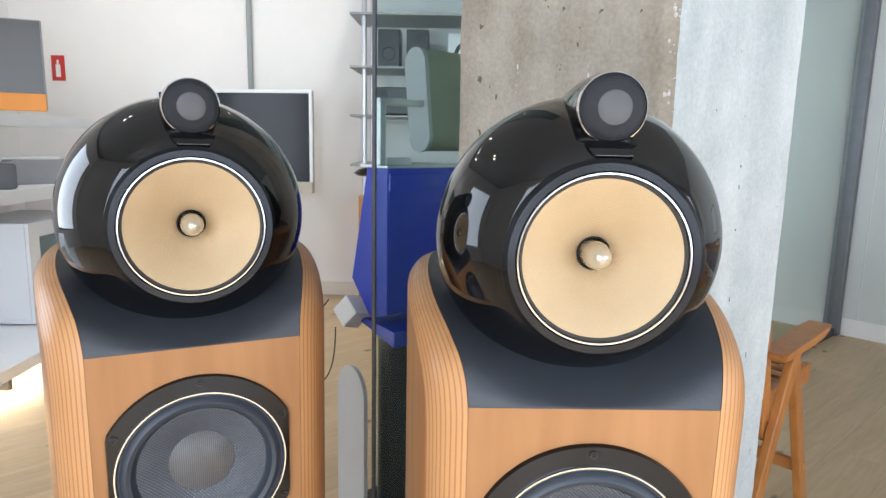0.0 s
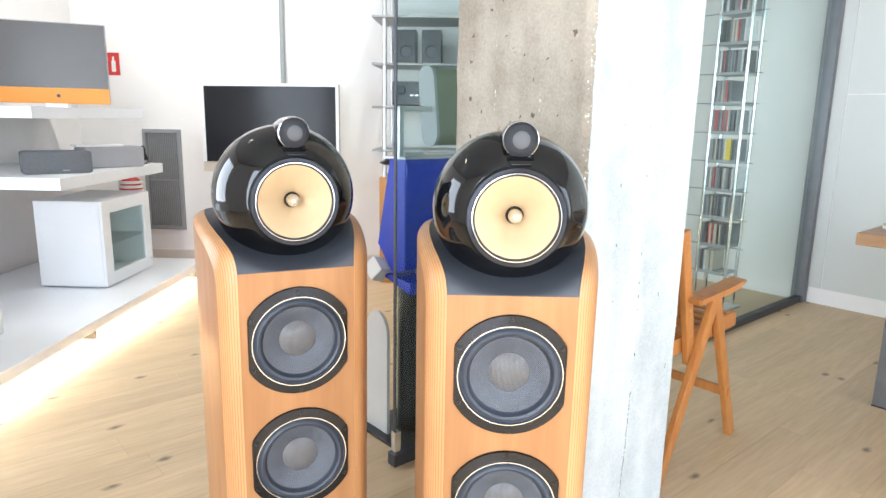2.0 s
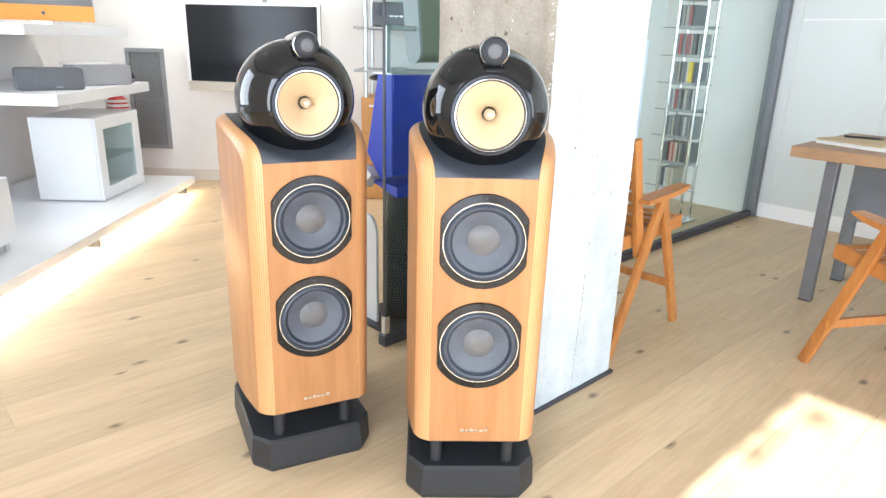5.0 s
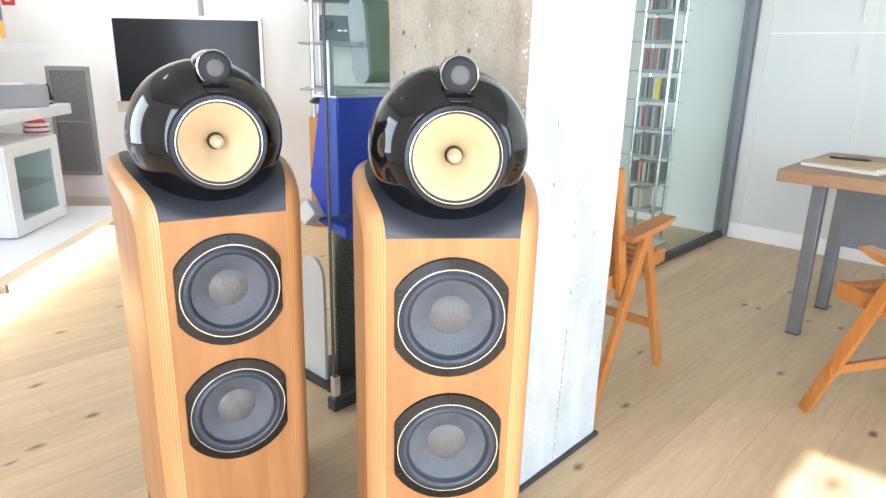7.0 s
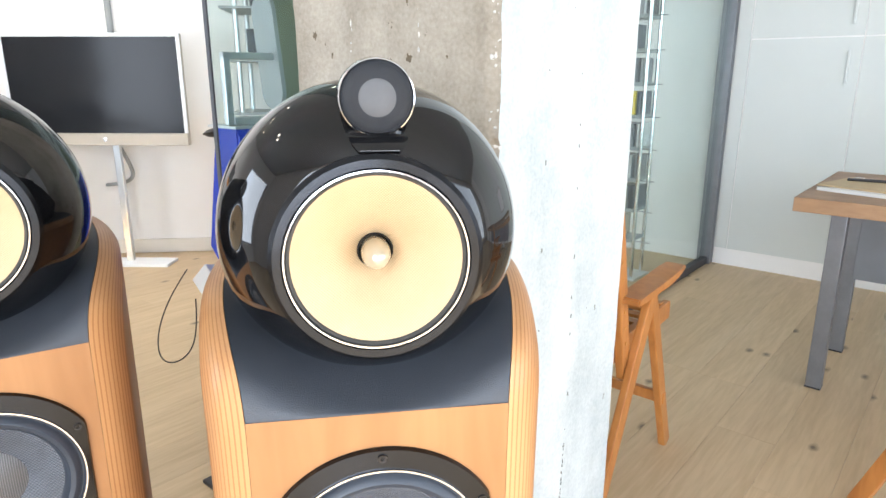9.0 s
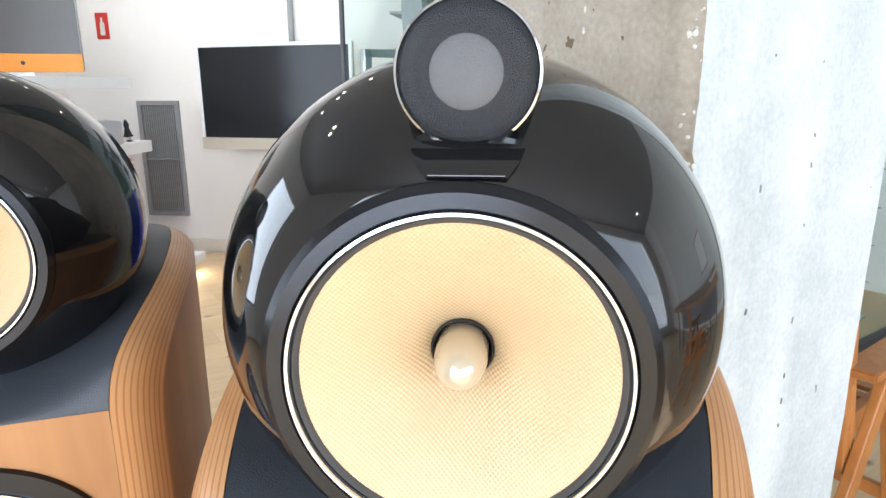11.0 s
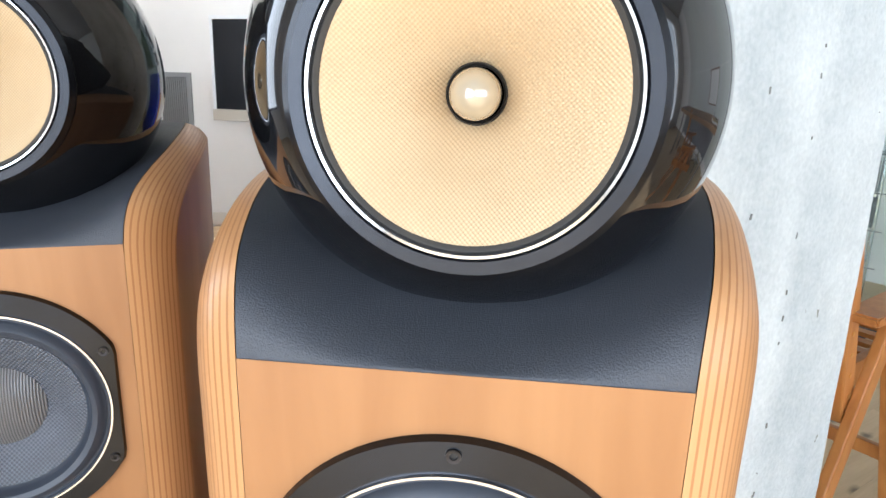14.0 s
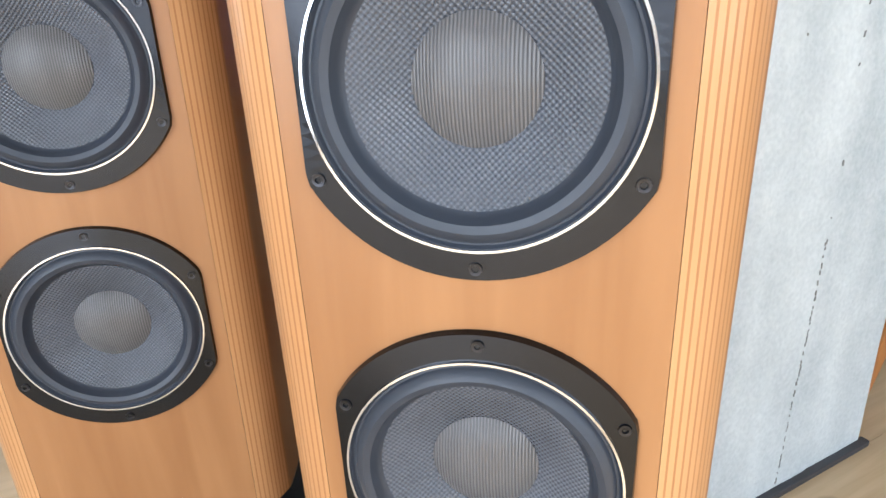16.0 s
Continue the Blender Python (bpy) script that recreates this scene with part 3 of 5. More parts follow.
# glass partition
partition = thing("glass_partition", "frameless glass partition with a dark steel floor channel", "partition", frame_at((-0.28, 0.955, 0), U, W), kind="structure")
GL = 3.30
for i in range(2):
    bm = bmesh.new()
    a, b = (0, 1.60)[i], (1.596, GL)[i]
    bx(bm, a + 0.004, -0.005, 0.03, b, 0.005, H)
    part("pane", bm, M_GLASS, partition).visible_shadow = False
bm = bmesh.new()
bx(bm, 0, -0.006, 0.03, 0.004, 0.006, H)
part("pane_edge", bm, M_DARKST, partition, "dark polished edge of the glass")
bm = bmesh.new()
bx(bm, -0.012, -0.02, 0, GL - 0.02, 0.02, 0.045, 0.003)
part("floor_channel", bm, M_DARKST, partition)
bm = bmesh.new()
bx(bm, -0.004, -0.011, 0.045, 0.02, 0.011, 0.12, 0.002)
part("clamp", bm, M_CHROME, partition, "small chrome clamp at the free edge")
bm = bmesh.new()
bx(bm, GL - 0.02, -0.035, 0, GL + 0.05, 0.045, H, 0.003)
part("end_post", bm, M_STEEL, partition, "dark steel post against the cupboards")
bm = bmesh.new()
bx(bm, 1.602, -0.008, 0.56, 1.665, -0.006, 1.17)
part("frosted_strip", bm, M_FROST, partition, "narrow pale blue strip on the glass")

# ---- fitted cupboards along the diagonal wall ----
CUP0 = Vector((2.13, 3.26, 0))
CM = frame_at(CUP0, V, U)
DEPTH = 0.12


def cupboard(s, w, z0, z1, handle, label):
    cb = thing("cupboard", label, "cupboard", CM @ Matrix.Translation((s, 0, 0)), group="fitted cupboards")
    bm = bmesh.new()
    # body coloured dark so the gaps between the doors look shaded
    bx(bm, 0.001, 0.021, z0, w - 0.001, DEPTH, z1)
    part("body", bm, M_GAP, cb)
    bm = bmesh.new()
    bx(bm, 0.003, 0, z0 + 0.004, w - 0.003, 0.019, z1 - 0.004, 0.0005)
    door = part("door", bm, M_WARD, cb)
    if handle:
        bm = bmesh.new()
        hz = z0 + 0.06 if z0 > 1 else z1 - 0.24
        bx(bm, w - 0.062, -0.012, hz, w - 0.05, 0.001, hz + 0.17, 0.002)
        part("handle", bm, M_WARD, door, "flush pale bar handle")
    return cb


cupboard(0.0, 0.126, 0.10, H, False, "narrow white filler panel beside the steel post")
for k, s in enumerate((0.126, 0.679, 1.785, 2.338, 2.891)):
    cupboard(s, 0.553, 0.10, 1.333, True, "tall white lacquered cupboard door with a flush handle")
    cupboard(s, 0.553, 1.333, H, True, "upper white lacquered cupboard door with a flush handle")
bm = bmesh.new()
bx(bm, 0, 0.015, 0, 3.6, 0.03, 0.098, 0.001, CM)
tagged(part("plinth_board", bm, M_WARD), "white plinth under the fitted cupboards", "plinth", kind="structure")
cupboard(1.232, 0.553, 0.10, 0.80, False, "low white lacquered cupboard under the niche")
cupboard(1.232, 0.553, 1.333, H, True, "upper white lacquered cupboard over the niche")
niche = thing("wall_niche", "dark walnut-lined niche in the cupboards", "niche", CM @ Matrix.Translation((1.232, 0, 0)))
bm = bmesh.new()
for q in ((0, 0, 0.801, 0.02, DEPTH, 1.332), (0.533, 0, 0.801, 0.553, DEPTH, 1.332), (0.02, 0, 0.801, 0.533, DEPTH, 0.82), (0.02, 0, 1.31, 0.533, DEPTH, 1.332), (0.02, DEPTH - 0.01, 0.82, 0.533, DEPTH, 1.31)):
    bx(bm, *q)
M_WALNUT = wood("walnut_lining", (0.22, 0.10, 0.045), (0.15, 0.065, 0.03), 0.4, (6, 6, 1))
part("lining", bm, M_WALNUT, niche)
M_BOTTLE = mat("dark_bottle_glass", (0.03, 0.02, 0.012), 0.1, vary=0.1, coat=0.5)
bm = bmesh.new()
lathe(bm, [(0.0, 0), (0.035, 0), (0.036, 0.16), (0.03, 0.19), (0.014, 0.22), (0.014, 0.285), (0.0, 0.285)], 20, Matrix.Rotation(radians(-90), 4, "X"))
bottle = tagged(part("bottle", bm, M_BOTTLE, smooth=True), "dark glass bottle standing in the niche", "bottle", "bottles in the niche")
bottle.matrix_world = CM @ Matrix.Translation((1.295, 0.06, 0.82))
for i in range(1, 5):
    copy_thing(bottle, CM @ Matrix.Translation((1.295 + 0.095 * i, 0.06 + 0.012 * (i % 2), 0.82)))

# ---- loudspeakers ----
INNER = [(0.1125, 0.0, 0.187), (0.1125, 0.0, 0.50), (0.1125, 0.0, 0.838), (0.1128, 0.001, 0.8535), (0.1145, 0.006, 0.872), (0.1185, 0.018, 0.889), (0.1245, 0.038, 0.901),
         (0.1320, 0.068, 0.911), (0.1400, 0.105, 0.920), (0.1465, 0.150, 0.928), (0.1500, 0.205, 0.934), (0.1490, 0.275, 0.936), (0.1420, 0.345, 0.933), (0.1220, 0.420, 0.925), (0.0830, 0.488, 0.915), (0.0, 0.520, 0.910)]
OUTER = [(0.1490, 0.030, 0.187), (0.1490, 0.030, 0.50), (0.1490, 0.030, 0.805), (0.1500, 0.032, 0.835), (0.1520, 0.039, 0.858), (0.1550, 0.052, 0.873), (0.1590, 0.074, 0.886),
         (0.1640, 0.104, 0.897), (0.1690, 0.140, 0.906), (0.1725, 0.180, 0.913), (0.1740, 0.225, 0.917), (0.1720, 0.290, 0.918), (0.1640, 0.360, 0.914), (0.1420, 0.440, 0.906), (0.1000, 0.510, 0.896), (0.0, 0.550, 0.890)]


def smooth_line(pts, n):
    """Catmull-Rom through pts, n steps a span."""
    out = []
    for i in range(len(pts) - 1):
        p0, p1, p2, p3 = (Vector(pts[max(0, min(len(pts) - 1, i + k))]) for k in (-1, 0, 1, 2))
        # a long span beside a short one stays straight
        if (p1 - p0).length > 5 * (p2 - p1).length:
            p0 = 2 * p1 - p2
        if (p2 - p1).length > 5 * (p3 - p2).length:
            p3 = 2 * p2 - p1
        for k in range(n):
            t = k / n
            out.append(0.5 * ((2 * p1) + (p2 - p0) * t + (2 * p0 - 5 * p1 + 4 * p2 - p3) * t * t + (3 * p1 - p0 - 3 * p2 + p3) * t ** 3))
    out.append(Vector(pts[-1]))
    return out


def ease(t):
    t = min(1.0, max(0.0, t))
    return t * t * (3 - 2 * t)


def loudspeaker(m):
    sp = thing("loudspeaker", "tall cherry-veneered loudspeaker with a glossy black round head and yellow cone", "loudspeaker", m, "pair of loudspeakers")
    inn, out = smooth_line(INNER, 4), smooth_line(OUTER, 4)
    # front panel
    bm = bmesh.new()
    PX = 0.1121
    for z0, z1 in ((0.187, 0.3225), (0.8375, 0.8535)):
        bm.faces.new([bm.verts.new((x, 0, z)) for x, z in ((-PX, z0), (PX, z0), (PX, z1), (-PX, z1))])
    for wz, z0, z1 in ((0.4515, 0.3225, 0.580), (0.709, 0.580, 0.8375)):
        angles = sorted([2 * math.pi * i / 72 + 0.001 for i in range(72)] + [math.atan2(z - wz, x) % (2 * math.pi) for x in (-PX, PX) for z in (z0, z1)])
        rim, edge, deep = [], [], []
        for a in angles:
            c, q = math.cos(a), math.sin(a)
            k = min(PX / max(1e-9, abs(c)), ((z1 - wz) if q > 0 else (wz - z0)) / max(1e-9, abs(q)))
            edge.append(bm.verts.new((k * c, 0, wz + k * q)))
            rim.append(bm.verts.new((0.096 * c, 0, wz + 0.096 * q)))
            deep.append(bm.verts.new((0.096 * c, 0.03, wz + 0.096 * q)))
        for i in range(len(angles)):
            n_ = (i + 1) % len(angles)
            bm.faces.new((edge[i], edge[n_], rim[n_], rim[i]))
            bm.faces.new((rim[i], rim[n_], deep[n_], deep[i]))
    part("front_panel", bm, M_CHERRY, sp, "flat cherry veneer")
    for sx in (-1, 1):
        # layered edge: narrow dark lines between pale layers, following the bent top
        bm = bmesh.new()
        cuts = [0.0]
        for k in range(9):
            cuts += [cuts[-1] + 0.078, cuts[-1] + 0.111]
        cuts[-1] = 1.0
        rows_v = []
        for a, b in zip(inn, out):
            row = []
            for c in cuts:
                p = a.lerp(b, c)
                bulge = Vector((0.5 * sx, -0.6, 0.35)).normalized() * 0.006 * math.sin(math.pi * c)
                row.append(bm.verts.new((p.x * sx + bulge.x, p.y + bulge.y, p.z + bulge.z * ease((p.z - 0.74) / 0.16))))
            rows_v.append(row)
        for r0, r1 in zip(rows_v, rows_v[1:]):
            for k in range(len(cuts) - 1):
                f = bm.faces.new((r0[k], r0[k + 1], r1[k + 1], r1[k]))
                f.material_index = k % 2
        part("layered_edge", bm, (M_PLY, M_PLYD), sp, "bent plywood edge with dark glue lines", smooth=True)
        # side
        bm = bmesh.new()
        top = [bm.verts.new((p.x * sx, p.y, p.z)) for p in out[8:]]
        low = [bm.verts.new((p.x * sx, p.y, 0.187)) for p in out[8:]]
        for k in range(len(top) - 1):
            if (top[k].co - top[k + 1].co).length > 1e-5:
                bm.faces.new((top[k], top[k + 1], low[k + 1], low[k]))
        part("side_panel", bm, M_CHERRY, sp, "bent cherry-veneered side", smooth=True)
    bm = bmesh.new()
    vs = [(p.x, p.y) for p in out[8:]]
    prism(bm, [(0.1125, 0.001)] + vs + [(-x, y) for x, y in vs[::-1][1:]] + [(-0.1125, 0.001)], 0.004, (0, 0, 0.185), (1, 0, 0), (0, 1, 0), (0, 0, 1))
    part("underside", bm, M_BLACK, sp)
    # dark deck between the bent cheeks
    bm = bmesh.new()
    rows_v = []
    for p in inn[11:]:
        rows_v.append([bm.verts.new((p.x * c, p.y, 0.0005 + min(p.z, 0.8535 + 0.32 * p.y) * (1 - abs(c) ** 2.4) + p.z * abs(c) ** 2.4)) for c in (-0.994, -0.94, -0.87, -0.78, -0.66, -0.5, -0.25, 0.0, 0.25, 0.5, 0.66, 0.78, 0.87, 0.94, 0.994)])
    for r0, r1 in zip(rows_v, rows_v[1:]):
        for k in range(14):
            if (r0[k].co - r0[k + 1].co).length > 1e-5 and (r1[k].co - r1[k + 1].co).length > 1e-5:
                bm.faces.new((r0[k], r0[k + 1], r1[k + 1], r1[k]))
    part("top_deck", bm, M_DECK, sp, "matt dark grey top", smooth=True)

    # round head: a turned drop, flattened where the driver sits
    HZ, HY, R = 0.988, 0.128, 0.1425
    bm = bmesh.new()
    prof = [(0.082, 0.1145), (0.0865, 0.1135)]
    for k in range(1, 19):
        a = radians(52 - k * (142 / 18))
        prof.append((R * math.cos(a), R * math.sin(a)))
    prof = [q for q in prof if q[1] > -0.02 or q[0] > 0.1]
    for k in range(1, 13):
        t = k / 12
        prof.append((max(0.0, 0.1415 * (1 - t ** 1.7)), -0.02 - 0.25 * t))
    prof[-1] = (0.0, -0.27)
    prof = sorted(prof, key=lambda q: -q[1])
    lathe(bm, prof, 96, Matrix.Translation((0, HY, HZ)))
    for v in bm.verts:
        if v.co.z < HZ:
            v.co.z = HZ + (v.co.z - HZ) * 0.945
    head = part("head", bm, M_GLOSS, sp, "glossy black round head", smooth=True)
    # driver in the head
    F = Matrix.Translation((0.0012, 0.0120, HZ - 0.0020)) @ Matrix.Diagonal((0.987, 1.0, 0.987, 1.0))
    bm = bmesh.new()
    lathe(bm, [(0.0772, 0.0025), (0.0780, 0.0045), (0.0845, 0.0045), (0.0885, 0.001), (0.0885, -0.006)], 96, F)
    part("bezel", bm, M_FLANGE, head, "satin black flange", smooth=True)
    bm = bmesh.new()
    lathe(bm, [(0.0744, 0.002), (0.0749, 0.0050), (0.0763, 0.0050), (0.0774, 0.002)], 96, F)
    part("trim_ring", bm, M_RING, head, "bright silver ring", smooth=True)
    bm = bmesh.new()
    lathe(bm, [(0.0746, 0.001), (0.0734, 0.0027), (0.0718, 0.001), (0.0708, -0.002)], 96, F)
    part("surround", bm, M_FOAM, head, smooth=True)
    bm = bmesh.new()
    lathe(bm, [(0.0712, -0.0004), (0.0665, -0.0022), (0.055, -0.0085), (0.042, -0.0165), (0.030, -0.0245), (0.021, -0.0315), (0.0155, -0.037), (0.0155, -0.05)], 96, F)
    part("cone", bm, M_KEVLAR, head, "woven yellow cone", smooth=True)
    bm = bmesh.new()
    lathe(bm, [(0.0158, -0.0352), (0.0150, -0.034), (0.0138, -0.036), (0.0138, -0.048)], 48, F)
    part("coil_gap", bm, M_BLACK, head, smooth=True)
    bm = bmesh.new()
    lathe(bm, [(0.0128, -0.046), (0.0130, -0.028), (0.0126, -0.020), (0.0112, -0.012), (0.0085, -0.0065), (0.0045, -0.0030), (0.0, -0.0020)], 48, F)
    part("phase_plug", bm, M_PLUG, head, "cream bullet plug", smooth=True)

    # high-frequency unit in its tapering tube on top of the head
    TZ, TY, TR = 1.1155, 0.0290, 0.0312
    T = Matrix.Translation((0.0045, TY, TZ - 0.0004)) @ Matrix.Diagonal((0.975, 1.0, 0.975, 1.0))
    bm = bmesh.new()
    lathe(bm, [(0.0300, 0.0), (TR, -0.001), (TR + 0.001, -0.012), (TR + 0.0005, -0.05), (0.0275, -0.11), (0.019, -0.17), (0.008, -0.215), (0.0, -0.22)], 64, T)
    tub = part("tweeter_tube", bm, M_GLOSS, sp, "glossy black tapering tube", smooth=True)
    bm = bmesh.new()
    lathe(bm, [(0.0292, 0.0005), (0.0298, 0.0022), (0.0308, 0.0016), (0.0313, -0.001)], 64, T)
    part("tweeter_ring", bm, M_RING, tub, "thin silver ring", smooth=True)
    bm = bmesh.new()
    lathe(bm, [(0.0293, 0.0), (0.0270, 0.0045), (0.0215, 0.0075), (0.0150, 0.0088)], 64, T)
    part("grille", bm, M_GRILLE, tub, "fine black mesh", smooth=True)
    bm = bmesh.new()
    lathe(bm, [(0.0150, 0.0088), (0.0144, 0.0092), (0.0080, 0.0100), (0.0, 0.0104)], 64, T)
    part("dome", bm, M_DOME, tub, "grey centre of the grille", smooth=True)
    bm = bmesh.new()
    for z0, w0, y0, z1, w1, y1 in ((1.0850, 0.0235, 0.0230, 1.0810, 0.0215, 0.0180), (1.0810, 0.0215, 0.0180, 1.0745, 0.0165, 0.0125)):
        q = [bm.verts.new((x + 0.005, y, z)) for z, w, y in ((z0, w0, y0), (z1, w1, y1)) for x, y in ((-w, y), (w, y), (w, 0.14), (-w, 0.14))]
        for f in ((0, 1, 5, 4), (1, 2, 6, 5), (3, 0, 4, 7), (4, 5, 6, 7), (0, 3, 2, 1)):
            bm.faces.new([q[k] for k in f])
    part("cradle", bm, M_GLOSS, tub, "black cradle under the tube")
    bm = bmesh.new()
    bx(bm, -0.0105, 0.0124, 1.0752, 0.0205, 0.015, 1.0755)
    part("cradle_line", bm, M_STEEL, tub)

    # two bass units
    for wz in (0.709, 0.4515):
        O = Matrix.Translation((0, 0, wz))
        bm = bmesh.new()
        lim, RO = 0.0985, 0.1120
        seg = 96
        ring_o, ring_o2, ring_i = [], [], []
        for i in range(seg):
            a = 2 * math.pi * i / seg
            r = min(RO, lim / max(1e-6, abs(math.cos(a))))
            ring_o.append(bm.verts.new((r * math.cos(a), 0.0, wz + r * math.sin(a))))
            ring_o2.append(bm.verts.new(((r - 0.0015) * math.cos(a), -0.005, wz + (r - 0.0015) * math.sin(a))))
            ring_i.append(bm.verts.new((0.0926 * math.cos(a), -0.006, wz + 0.0926 * math.sin(a))))
        for i in range(seg):
            j = (i + 1) % seg
            bm.faces.new((ring_o[i], ring_o[j], ring_o2[j], ring_o2[i]))
            bm.faces.new((ring_o2[i], ring_o2[j], ring_i[j], ring_i[i]))
        chassis = part("bass_unit", bm, M_FLANGE, sp, "black bass driver with flattened sides")
        bm = bmesh.new()
        lathe(bm, [(0.0930, 0.0055), (0.0926, 0.0082), (0.0911, 0.0082), (0.0904, 0.005)], 96, O)
        part("trim_ring", bm, M_RING, chassis, "bright silver ring", smooth=True)
        bm = bmesh.new()
        lathe(bm, [(0.0905, 0.006), (0.0890, 0.004), (0.0875, 0.0042), (0.0850, 0.0085), (0.0805, 0.0105), (0.0760, 0.0085), (0.0735, 0.0035), (0.0720, 0.0005), (0.0700, -0.001)], 96, O)
        part("surround", bm, M_SURR, chassis, "thick black rubber roll", smooth=True)
        bm = bmesh.new()
        lathe(bm, [(0.0705, -0.0008), (0.0690, -0.0010), (0.0550, -0.0075), (0.0420, -0.0130), (0.0355, -0.0160)], 96, O)
        part("cone", bm, M_CARBON, chassis, "dark woven cone", smooth=True)
        bm = bmesh.new()
        lathe(bm, [(0.0368, -0.0150), (0.0355, -0.0142), (0.0270, -0.0092), (0.0150, -0.0058), (0.0, -0.0045)], 64, O)
        part("dust_cap", bm, M_CAP, chassis, "ribbed grey dust cap", smooth=True)
        for k in range(6):
            a = radians(90 + 60 * k)
            c = Vector((0.1032 * math.cos(a), -0.0055, wz + 0.1032 * math.sin(a)))
            bm = bmesh.new()
            lathe(bm, [(0.0042, 0.0), (0.0040, 0.0012), (0.0022, 0.0010), (0.0018, -0.0005), (0.0, -0.0005)], 12, Matrix.Translation(c))
            part("screw", bm, M_SCREW, chassis, smooth=True)
    # badge: unreadable small silver marks
    for k in range(6):
        x = -0.036 + k * 0.0118
        bm = bmesh.new()
        bx(bm, x, -0.0016, 0.2155 + 0.001 * (k % 2), x + 0.0092, 0.001, 0.2225 - 0.0012 * ((k + 1) % 3), 0.0004)
        part("badge_mark", bm, M_SILVER, sp)
    # plinth and feet
    def oct_poly(g):
        return [(-0.125 - g, 0.02 - g), (0.125 + g, 0.02 - g), (0.166 + g, 0.070), (0.166 + g, 0.38), (0.10 + g, 0.52 + g), (-0.10 - g, 0.52 + g), (-0.166 - g, 0.38), (-0.166 - g, 0.070)]
    bm = bmesh.new()
    lo = [bm.verts.new((x, y, 0.0)) for x, y in oct_poly(0.0)]
    mi = [bm.verts.new((x, y, 0.012)) for x, y in oct_poly(0.004)]
    hi = [bm.verts.new((x, y, 0.085)) for x, y in oct_poly(0.0)]
    to = [bm.verts.new((x * 0.97, 0.27 + (y - 0.27) * 0.97, 0.092)) for x, y in oct_poly(0.0)]
    for a, b in ((lo, mi), (mi, hi), (hi, to)):
        for i in range(8):
            bm.faces.new((a[i], a[(i + 1) % 8], b[(i + 1) % 8], b[i]))
    bm.faces.new(to), bm.faces.new(lo[::-1])
    part("plinth", bm, M_PLINTH, sp, "matt black base")
    for x, y in ((-0.092, 0.06), (0.092, 0.06), (-0.09, 0.42), (0.09, 0.42)):
        bm = bmesh.new()
        cyl(bm, (x, y, 0.09), (x, y, 0.187), 0.015, seg=20)
        part("foot", bm, M_PLINTH, sp, smooth=True)
    # the whole front rakes a little: the foot stands back, the head leans out
    for ob in sp.children_recursive:
        for v in ob.data.vertices:
            v.co.y -= 0.028 * (max(v.co.z, 0.09) - 0.75)
    return sp


spk = loudspeaker(pose(0.0405, 0.0444, 0, 0, 0, 2.70))
copy_thing(spk, pose(-0.3706, 0.1817, 0, 0, 0, 26.7))
# ---- left side: platform, shelves, cabinets, screen ----
LM = Matrix.Translation((-2.2, 2.9, 0)) @ Matrix.Rotation(radians(2.0), 4, "Z") @ Matrix.Translation((2.2, -2.9, 0))
platform = thing("display_platform", "low white lacquered platform lit from underneath by a warm strip", "platform", LM)
bm = bmesh.new()
bx(bm, -3.05, 0.55, 0.068, -1.955, 3.43, 0.12, 0.004)
part("top", bm, M_LACQ, platform)
for y in (1.07, 2.04, 3.36):
    bm = bmesh.new()
    bx(bm, -2.9, y - 0.012, 0, -2.0, y + 0.012, 0.068)
    part("support", bm, M_DARKST, platform)
bm = bmesh.new()
bx(bm, -2.02, 0.60, 0.058, -2.005, 3.40, 0.0675)
part("light_strip", bm, M_LED, platform, "warm glowing strip under the edge")

cab = thing("side_cabinet", "white lacquered cabinet with a glazed side door, standing on the platform", "cabinet", LM)
X0, X1, Y0, Y1, Z0, Z1 = -2.61, -2.21, 2.575, 3.16, 0.128, 0.635
for q in ((X0 + 0.02, Y0, Z0 + 0.02, X1 - 0.02, Y0 + 0.02, Z1 - 0.02), (X0 + 0.02, Y1 - 0.02, Z0 + 0.02, X1 - 0.02, Y1, Z1 - 0.02), (X0, Y0, Z0, X1 - 0.02, Y1, Z0 + 0.02), (X0, Y0, Z1 - 0.02, X1 - 0.02, Y1, Z1), (X0, Y0, Z0 + 0.02, X0 + 0.02, Y1, Z1 - 0.02)):
    bm = bmesh.new()
    bx(bm, *q, 0.0008)
    part("panel", bm, M_LACQ, cab)
bm = bmesh.new()
for q in ((Y0, Z0, Y0 + 0.085, Z1), (Y1 - 0.085, Z0, Y1, Z1), (Y0 + 0.085, Z0, Y1 - 0.085, Z0 + 0.075), (Y0 + 0.085, Z1 - 0.075, Y1 - 0.085, Z1)):
    bx(bm, X1 - 0.018, q[0], q[1], X1, q[2], q[3], 0.0015)
door = part("door", bm, M_LACQ, cab, "white frame round a glass pane")
bm = bmesh.new()
bx(bm, X1 - 0.012, Y0 + 0.08, Z0 + 0.07, X1 - 0.008, Y1 - 0.08, Z1 - 0.07)
part("pane", bm, M_GLASS, door).visible_shadow = False
bm = bmesh.new()
bx(bm, X0 + 0.03, Y0 + 0.03, 0.36, X1 - 0.03, Y1 - 0.03, 0.368)
part("glass_shelf", bm, M_GLASS, cab)
bm = bmesh.new()
cyl(bm, (X1, Y0 + 0.55, Z0 + 0.06), (X1 + 0.008, Y0 + 0.55, Z0 + 0.06), 0.006, seg=12)
part("knob", bm, M_CHROME, door)

